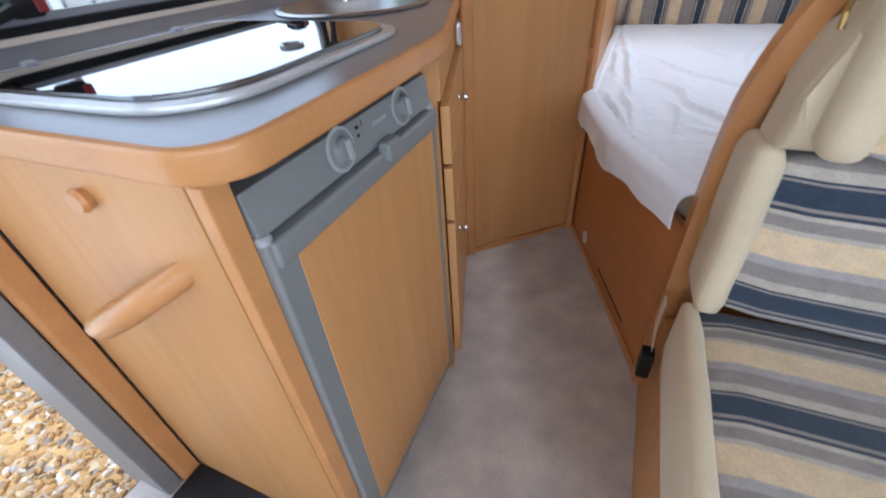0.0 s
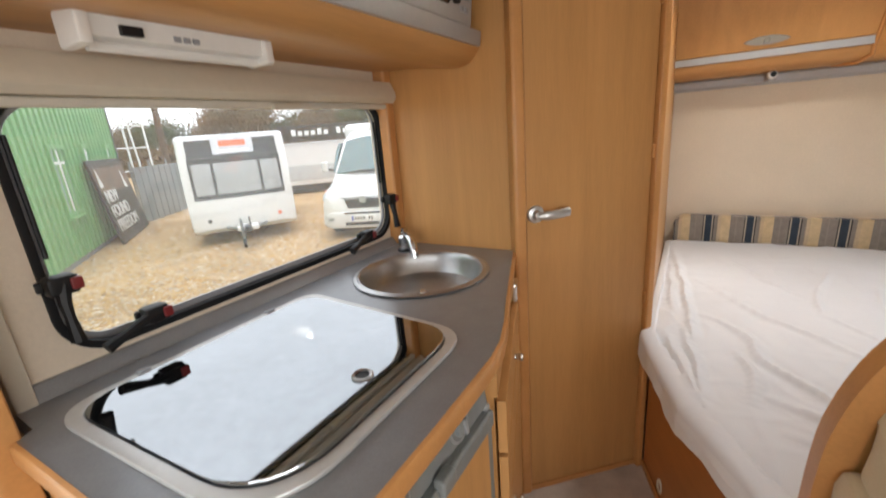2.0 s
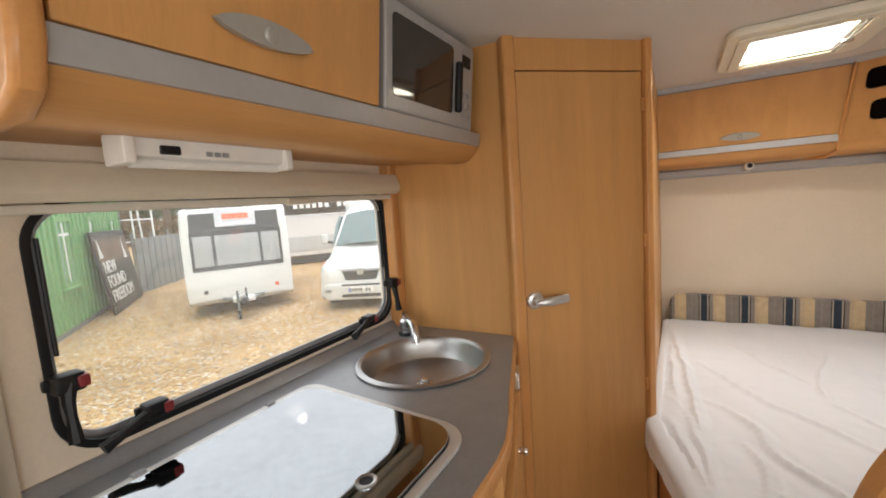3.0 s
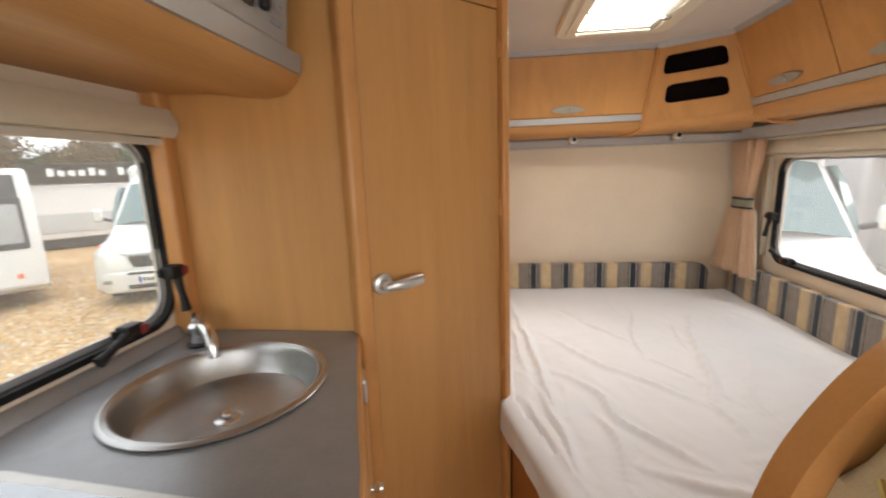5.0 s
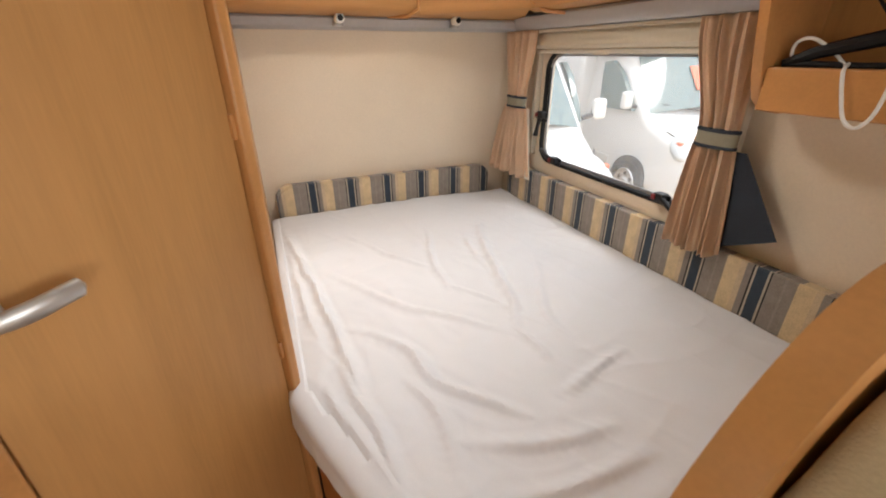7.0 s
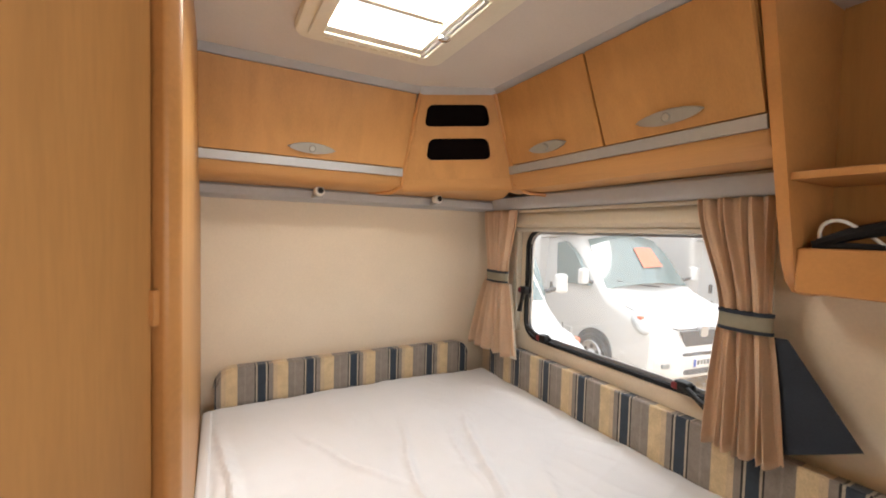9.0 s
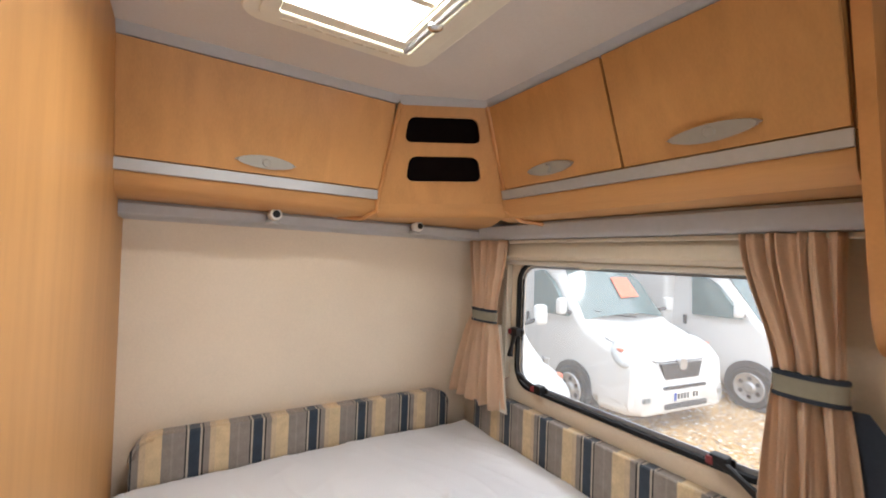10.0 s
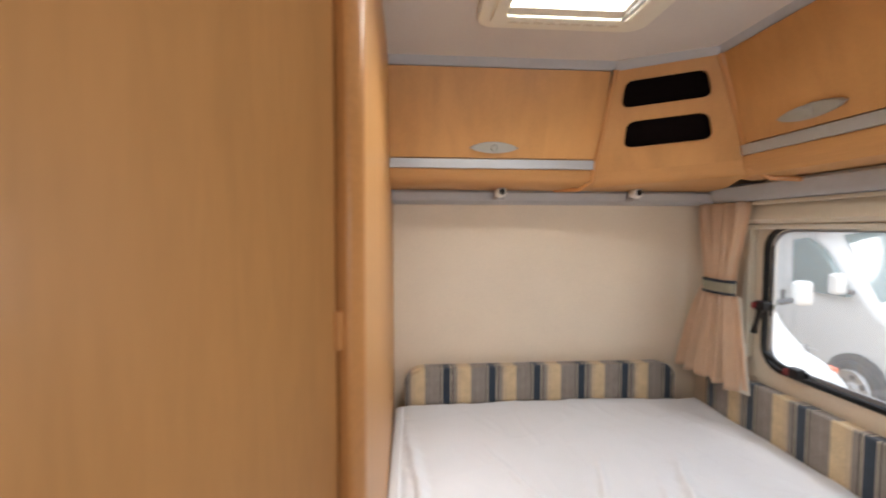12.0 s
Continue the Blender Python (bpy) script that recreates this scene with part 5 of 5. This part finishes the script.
    for s in (-1, 1):
        hl = bmesh.new()
        bmesh.ops.create_uvsphere(hl, u_segments=20, v_segments=12, radius=1)
        lamp_body = P("headlight", spun(hl, Matrix.Translation((s * 0.80, 0.26, 0.96)) @ Euler((radians(38), radians(s * 12), radians(s * 38))).to_matrix().to_4x4() @ Matrix.Diagonal((0.14, 0.24, 0.085, 1))), lens)
        P("indicator_lens", box(s * 0.86 - 0.03, s * 0.86 + 0.03, 0.20, 0.28, 0.985, 1.03, 0.01), orange_card, lamp_body)
        P("fog_lamp", prism(rrect(s * 0.68 - 0.10, s * 0.68 + 0.10, 0.40, 0.46, 0.02, 3), "y", -0.062, 0.12), grey_steel)
        win = [(1.12, 1.32), (1.90, 1.30), (1.92, 1.95), (1.72, 1.98), (1.48, 1.82), (1.22, 1.50)]
        P("door_window", prism([(y, z) for y, z in win], "x", min(s * 0.90, s * 0.975), max(s * 0.90, s * 0.975), 0.004), van_glass)
        mir = P("mirror", box(s * 1.14 - 0.08, s * 1.14 + 0.08, 1.00, 1.11, 1.36, 1.60, 0.045, 3), van_white)
        P("mirror_arm", tube([(s * 0.95, 1.08, 1.38), (s * 1.10, 1.05, 1.42)], 0.03, 8), van_dark, mir)
        P("door_handle", box(min(s * 0.99, s * 1.02), max(s * 0.99, s * 1.02), 1.98, 2.04, 1.12, 1.28, 0.01), van_dark)
        P("side_moulding", box(min(s * 0.97, s * 1.012), max(s * 0.97, s * 1.012), 1.45, 2.3, 0.50, 0.62, 0.012), van_white)
        for y in (0.95, 4.8):
            sx = s * (1.005 if y < 2 else 1.125)
            P("wheel_arch", prism([(y + 0.385 * math.cos(radians(a)), 0.335 + 0.385 * math.sin(radians(a))) for a in range(0, 360, 15)], "x", min(sx, sx - s * 0.2), max(sx, sx - s * 0.2)), van_dark)
            tw = lathe([(0, -0.10), (0.22, -0.10), (0.29, -0.11), (0.318, -0.07), (0.322, 0), (0.318, 0.07), (0.29, 0.11), (0.22, 0.105)], (0, 0, 0), 28, pose(s * (0.93 if y < 2 else 1.04), y, 0.322, 0, 90 * s, 0))
            w = P("wheel", tw, tyre)
            P("rim", lathe([(0.225, 0.100), (0.21, 0.125), (0.17, 0.10), (0.09, 0.095), (0.06, 0.125), (0, 0.13)], (0, 0, 0), 24, pose(s * (0.93 if y < 2 else 1.04), y, 0.322, 0, 90 * s, 0)), alloy, w)
            for k in range(6):
                P("rim_hole", box(0.11, 0.165, -0.028, 0.028, 0.095, 0.107, 0.004), van_dark, w).data.transform(pose(s * (0.93 if y < 2 else 1.04), y, 0.322, 0, 90 * s, 0) @ pose(0, 0, 0, 0, 0, 60 * k))
    if card:
        P("price_card", quad_patch((0.36, 0.985, 1.62), (-0.06, 0.955, 1.60), (-0.04, 1.20, 1.90), (0.34, 1.22, 1.90), -0.01, 4), card)
    v.matrix_basis = m
    return v


def place(x, y, turn):
    return pose(x, y, GROUND, 0, 0, turn)


motor_van(place(2.74, 4.35, -14), "white motorhome parked on the gravel yard")
motor_van(place(6.14, 4.52, -7), "white motorhome with an orange card in its windscreen", orange_card)
motor_van(place(8.74, 3.34, -7), "white motorhome with a green card in its side window", green_card)
motor_van(place(-5.45, 7.0, 24), "white panel van parked on the gravel yard", None, False)

# the touring caravan
tc = thing("touring_caravan", (-8.2, 6.1, GROUND), "white touring caravan with three dark framed front windows", "caravan", "vehicles parked in the yard")
TC = pose(-8.18, 6.10, GROUND, 0, 0, math.degrees(math.atan2(1.74, 1.15)))


def T(name, bm, material, up=None, text=""):
    return part(name, spun(bm, TC), material, up or tc, text)


prof = [(0.0, 0.28), (-0.10, 0.36), (-0.06, 1.0), (0.02, 1.9), (0.12, 2.30), (0.28, 2.38), (4.6, 2.40), (4.75, 2.2), (4.8, 0.28)]
T("body", prism(prof, "x", -1.08, 1.08, 0.06, 3), van_white)


def front_board(x0, x1, z0, z1, off, material, name, up=None, r=0.03):
    """A panel on the raked nose."""
    b = prism(rrect(x0, x1, z0, z1, r, 4), "y", -off, 0.03)
    for v in b.verts:
        z = v.co.z
        v.co.y += -0.06 + 0.088 * (z - 1.0) if z < 1.9 else 0.02 + 0.25 * (z - 1.9)
    return T(name, b, material, up)


front_board(-0.92, 0.92, 1.02, 1.897, 0.014, van_dark, "window_surround")
front_board(-0.90, 0.90, 1.902, 2.27, 0.014, van_dark, "top_band")
for x0, x1 in ((-0.86, -0.50), (-0.44, 0.44), (0.50, 0.86)):
    w = front_board(x0, x1, 1.12, 1.78, 0.03, mat("caravan_window", (0.35, 0.36, 0.37), 0.12, 0, 0.1, spec=0.8), "front_window")
front_board(-0.40, 0.42, 1.96, 2.36, 0.04, alloy, "name_board")
front_board(-0.25, 0.28, 2.12, 2.24, 0.05, orange_card, "name_mark", r=0.01)
front_board(-0.30, 0.33, 2.00, 2.05, 0.05, letter_white, "name_bar", r=0.01)
front_board(-0.95, 0.95, 0.40, 0.98, 0.010, van_white, "gas_locker_lid")
for x in (-0.72, 0.72):
    front_board(x - 0.04, x + 0.04, 0.52, 0.60, 0.02, orange_card if x > 0 else van_dark, "marker_light", r=0.01)
for s in (-1, 1):
    T("drawbar", tube([(s * 0.55, 0.2, 0.36), (0, -0.85, 0.40)], 0.04, 8), grey_steel)
    T("wheel", lathe([(0, -0.09), (0.3, -0.09), (0.33, 0), (0.3, 0.09), (0, 0.09)], (0, 0, 0), 24, pose(s * 0.98, 2.4, 0.33, 0, 90, 0)), tyre)
T("hitch", box(-0.07, 0.07, -1.10, -0.78, 0.38, 0.50, 0.03), van_dark)
T("handbrake", tube([(0.05, -0.8, 0.44), (0.05, -0.66, 0.64)], 0.02, 6), van_dark)
T("jockey_post", tube([(-0.12, -0.75, 0.12), (-0.12, -0.75, 0.62)], 0.028, 8), grey_steel)
T("jockey_wheel", lathe([(0, -0.035), (0.09, -0.035), (0.10, 0), (0.09, 0.035), (0, 0.035)], (0, 0, 0), 16, pose(-0.12, -0.75, 0.10, 0, 90, 0)), tyre)
T("nose_cover", box(-0.22, 0.22, -0.75, -0.35, 0.36, 0.46, 0.03), van_white)

# the sales trailer behind
st = thing("sales_trailer", (-12.6, 13.4, GROUND), "white sales trailer under a dark header sign", "trailer", "vehicles parked in the yard")
ST = pose(-12.4, 13.2, GROUND, 0, 0, 46)
part("body", spun(box(-2.6, 2.4, 0, 6, 0.35, 2.05, 0.06), ST), van_white, st)
hb = part("header_board", spun(box(-2.0, 2.5, -0.12, 0.02, 2.10, 2.72, 0.02), ST), sign_black, st)
for i in range(11):
    if i != 6:
        part("header_mark", spun(box(-1.4 + 0.25 * i, -1.24 + 0.25 * i, -0.15, -0.115, 2.32, 2.32 + (0.24 if i in (0, 7, 4) else 0.17)), ST), letter_white, hb)
part("mirrored_side", spun(box(-2.3, 2.2, -0.03, 0.01, 0.55, 1.15, 0.01), ST), lens, st)
part("skirt", spun(box(-2.5, 2.3, 0.1, 5.8, 0.05, 0.35), ST), van_dark, st)

# green steel shed along the yard, with its windows and the sign leaning on it
A, B = Vector((-9.6, 3.1)), Vector((-14.2, 6.3))
SD = (B - A).normalized()
SH = Matrix(((SD.x, -SD.y, 0, A.x), (SD.y, SD.x, 0, A.y), (0, 0, 1, GROUND), (0, 0, 0, 1)))
shed = thing("green_shed", (A.x, A.y, GROUND), "green corrugated steel shed with three small windows", "shed")
pts, s = [], -7.5
while s < 5.65:
    pts += [(s, 0.0), (s + 0.07, 0.0), (s + 0.09, -0.065), (s + 0.21, -0.065), (s + 0.23, 0.0)]
    s += 0.26
b = prism(pts + [(5.70, 0.0), (5.70, 0.10), (-7.5, 0.10)], "z", 0.12, 4.05)
inside = Matrix.Diagonal((1, -1, 1, 1))
flip = (SH @ Vector((0, -1, 0)) - SH @ Vector((0, 0, 0))).dot(Vector((0.5, 0.4, 0)) - Vector((A.x, A.y, 0))) < 0
SF = SH @ inside if flip else SH
part("cladding", spun(b, SF), green_steel, shed, smooth=False)
part("end_wall", spun(box(5.60, 5.70, 0.101, 6, 0.12, 4.05), SF), green_steel, shed)
part("roof", spun(box(-7.5, 5.8, -0.12, 6.2, 4.05, 4.15), SF), grey_steel, shed)
part("plinth", spun(box(-7.5, 5.68, -0.02, 0.10, 0.0, 0.12), SF), grey_steel, shed)
part("corner_post", spun(box(5.62, 5.76, -0.08, 0.0, 0.05, 4.05, 0.01), SF), van_dark, shed)
for s0, s1, z0, z1 in ((0.85, 1.72, 0.95, 2.40), (2.75, 3.25, 1.75, 2.42), (4.55, 5.0, 1.75, 2.42), (-2.6, -1.9, 0.95, 2.4)):
    w = part("window", spun(ring(rrect(s0, s1, z0, z1, 0.01, 1), rrect(s0 + 0.08, s1 - 0.08, z0 + 0.09, z1 - 0.09, 0.01, 1), "y", -0.10, 0.02), SF), green_steel, shed)
    part("pane", spun(box(s0 + 0.08, s1 - 0.08, -0.045, -0.03, z0 + 0.09, z1 - 0.09), SF), shed_glass, w)
    part("mullion", spun(box((s0 + s1) / 2 - 0.03, (s0 + s1) / 2 + 0.03, -0.07, -0.046, z0 + 0.12, z1 - 0.12), SF), letter_white, w)
    part("transom", spun(box(s0 + 0.14, s1 - 0.14, -0.07, -0.046, z0 + 0.80 * (z1 - z0) - 0.1, z0 + 0.80 * (z1 - z0) - 0.04), SF), letter_white, w)
    part("sill", spun(box(s0 - 0.04, s1 + 0.04, -0.16, -0.04, z0 - 0.05, z0, 0.01), SF), green_steel, w)

board = thing("sign_board", (-11.3, 4.5, GROUND), "dark sign board reading NEW FOUND FREEDOM leaning on the shed", "sign")
SB = SF @ pose(0, -0.45, 0, -8, 0, 0)
bd = part("board", spun(box(2.35, 5.2, -0.03, 0.03, 0.02, 2.05, 0.01), SB), sign_black, board)
part("picture", spun(box(2.45, 5.1, -0.036, -0.029, 1.25, 1.85), SB), sign_brown, bd)
for i, word in enumerate(("NEW", "FOUND", "FREEDOM")):
    cu = bpy.data.curves.new("lettering", "FONT")
    cu.body, cu.size, cu.extrude = word, 0.42, 0.008
    tmp = bpy.data.objects.new("lettering", cu)
    scene.collection.objects.link(tmp)
    bpy.context.view_layer.update()
    me = bpy.data.meshes.new_from_object(tmp.evaluated_get(bpy.context.evaluated_depsgraph_get()))
    bpy.data.objects.remove(tmp)
    lb = bmesh.new()
    lb.from_mesh(me)
    upright = pose(2.52, -0.045, 1.02 - 0.36 * i, 90, 0, 0)
    part("lettering", spun(lb, SB @ upright), letter_white, bd, "white capital letters", smooth=False)
part("pale_mark", spun(prism([(2.5, 1.40), (2.75, 1.40), (2.62, 1.85)], "y", -0.045, -0.034), SB), letter_white, bd)
part("pale_mark", spun(prism([(4.5, 1.25), (4.75, 1.25), (4.62, 1.75)], "y", -0.045, -0.034), SB), letter_white, bd)

# sheet steel fence and ladder frames beyond the shed
fence = thing("steel_fence", (-15, 7.2, GROUND), "grey sheet steel fence beyond the shed", "fence")
F0, F1 = Vector((-13.9, 6.55)), Vector((-15.6, 8.9))
FD = (F1 - F0).normalized()
FM = Matrix(((FD.x, -FD.y, 0, F0.x), (FD.y, FD.x, 0, F0.y), (0, 0, 1, GROUND), (0, 0, 0, 1)))
for i in range(9):
    part("fence_sheet", spun(box(0.34 * i, 0.34 * i + 0.30, -0.02, 0.02, 0.05, 1.72, 0.008), FM), grey_steel, fence)
for i in range(4):
    part("fence_post", spun(tube([(1.0 * i, 0.06, 0), (1.0 * i, 0.06, 1.9)], 0.03, 8), FM), grey_steel, fence)
lad = thing("scaffold_frame", (-15, 8, GROUND), "white tubular ladder frame standing behind the fence", "scaffold")
for i in range(4):
    x = 0.35 + 0.55 * i
    part("upright", spun(tube([(x, 0.5, 0), (x + (0.15 if i % 2 else -0.1), 0.6, 3.05)], 0.03, 8), FM), letter_white, lad)
for z in (1.6, 2.3, 3.0):
    part("rung", spun(tube([(0.3, 0.55, z), (2.1, 0.55, z)], 0.022, 8), FM), letter_white, lad)
pole = thing("utility_pole", (-22, 11.6, GROUND), "tall grey wooden utility pole", "pole")
part("shaft", tube([(-22, 11.6, GROUND), (-21.9, 11.6, 6.2)], [0.17, 0.13], 10), bark, pole)


def tree(x, y, h, spread, seed, leaf_mat, label):
    r = random.Random(seed)
    t = thing("tree", (x, y, GROUND), label, "tree", "trees beyond the yard")
    wood_b = tube([(x, y, GROUND), (x + r.uniform(-0.2, 0.2), y, GROUND + h * 0.3), (x + r.uniform(-0.3, 0.3), y + r.uniform(-0.3, 0.3), GROUND + h * 0.75)], [h * 0.035, h * 0.028, h * 0.01], 8)
    tips = []
    for i in range(12):
        a, z0 = r.uniform(0, 6.28), GROUND + h * r.uniform(0.25, 0.6)
        tip = Vector((x + math.cos(a) * spread * r.uniform(0.4, 0.95), y + math.sin(a) * spread * r.uniform(0.4, 0.95), z0 + h * r.uniform(0.1, 0.36)))
        join(wood_b, tube([(x, y, z0), ((x + tip.x) / 2, (y + tip.y) / 2, (z0 + tip.z) / 2 + 0.2), tip], [h * 0.014, h * 0.009, h * 0.003], 5))
        tips.append(tip)
    tips += [Vector((x, y, GROUND + h * 0.85)), Vector((x + 0.3, y, GROUND + h * 0.72))]
    part("trunk", wood_b, bark, t)
    vs_, fs_ = [], []
    for tip in tips:
        for k in range(700):
            d = Vector((r.gauss(0, 1), r.gauss(0, 1), r.gauss(0, 0.8))) * spread * 0.24
            c, s_ = tip + d, r.uniform(0.08, 0.17) * h / 6
            e = Euler((r.uniform(0, 6.3), r.uniform(0, 6.3), 0)).to_matrix()
            n0 = len(vs_)
            vs_ += [c + e @ Vector(q) * s_ for q in ((-1, 0, 0), (0, -0.6, 0.1), (1, 0, 0), (0, 0.6, 0.1))]
            fs_.append([n0, n0 + 1, n0 + 2, n0 + 3])
    lm = bpy.data.meshes.new("crown")
    lm.from_pydata(vs_, [], fs_)
    lm.materials.append(leaf_mat)
    c = new("crown", lm)
    c.parent, c.matrix_parent_inverse = t, t.matrix_basis.inverted()
    return t


TREES = [(-46, 24, 6.0, 3.2), (-42, 27, 6.6, 3.0), (-38, 28, 7.4, 3.2), (-35, 31, 5.6, 2.8), (-32, 32, 6.2, 3.0), (-29, 32, 5.2, 2.6), (-26, 33, 6.6, 2.6), (-22, 34, 5.2, 2.4), (-50, 20, 5.6, 3.0), (-18, 34, 5.0, 2.4)]
for i, (x, y, h, sp) in enumerate(TREES):
    tree(x, y, 0.86 * h, sp, 20 + i, autumn_leaf if i % 3 else green_leaf, "brown autumn tree beyond the yard" if i % 3 else "olive green tree beyond the yard")
hedge_v, hedge_f = [], []
rng = random.Random(9)
for i in range(9000):
    u = rng.random()
    base = Vector((-60 + 48 * u, 14 + 24 * u, 0)) + Vector((rng.gauss(0, 1), rng.gauss(0, 1), 0))
    z = GROUND + rng.random() ** 0.8 * (2.5 + 0.8 * noise.noise((u * 14, 0, 0)))
    e = Euler((rng.uniform(0, 6.3), rng.uniform(0, 6.3), 0)).to_matrix()
    n0, s_ = len(hedge_v), rng.uniform(0.15, 0.32)
    hedge_v += [base + Vector((0, 0, z)) + e @ Vector(q) * s_ for q in ((-1, 0, 0), (0, -0.7, 0.1), (1, 0, 0), (0, 0.7, 0.1))]
    hedge_f.append([n0, n0 + 1, n0 + 2, n0 + 3])
hm = bpy.data.meshes.new("hedge")
hm.from_pydata(hedge_v, [], hedge_f)
hm.materials.append(autumn_leaf)
tagged(new("hedge", hm), "brown overgrown hedge along the far side of the yard", "hedge", kind="stuff")
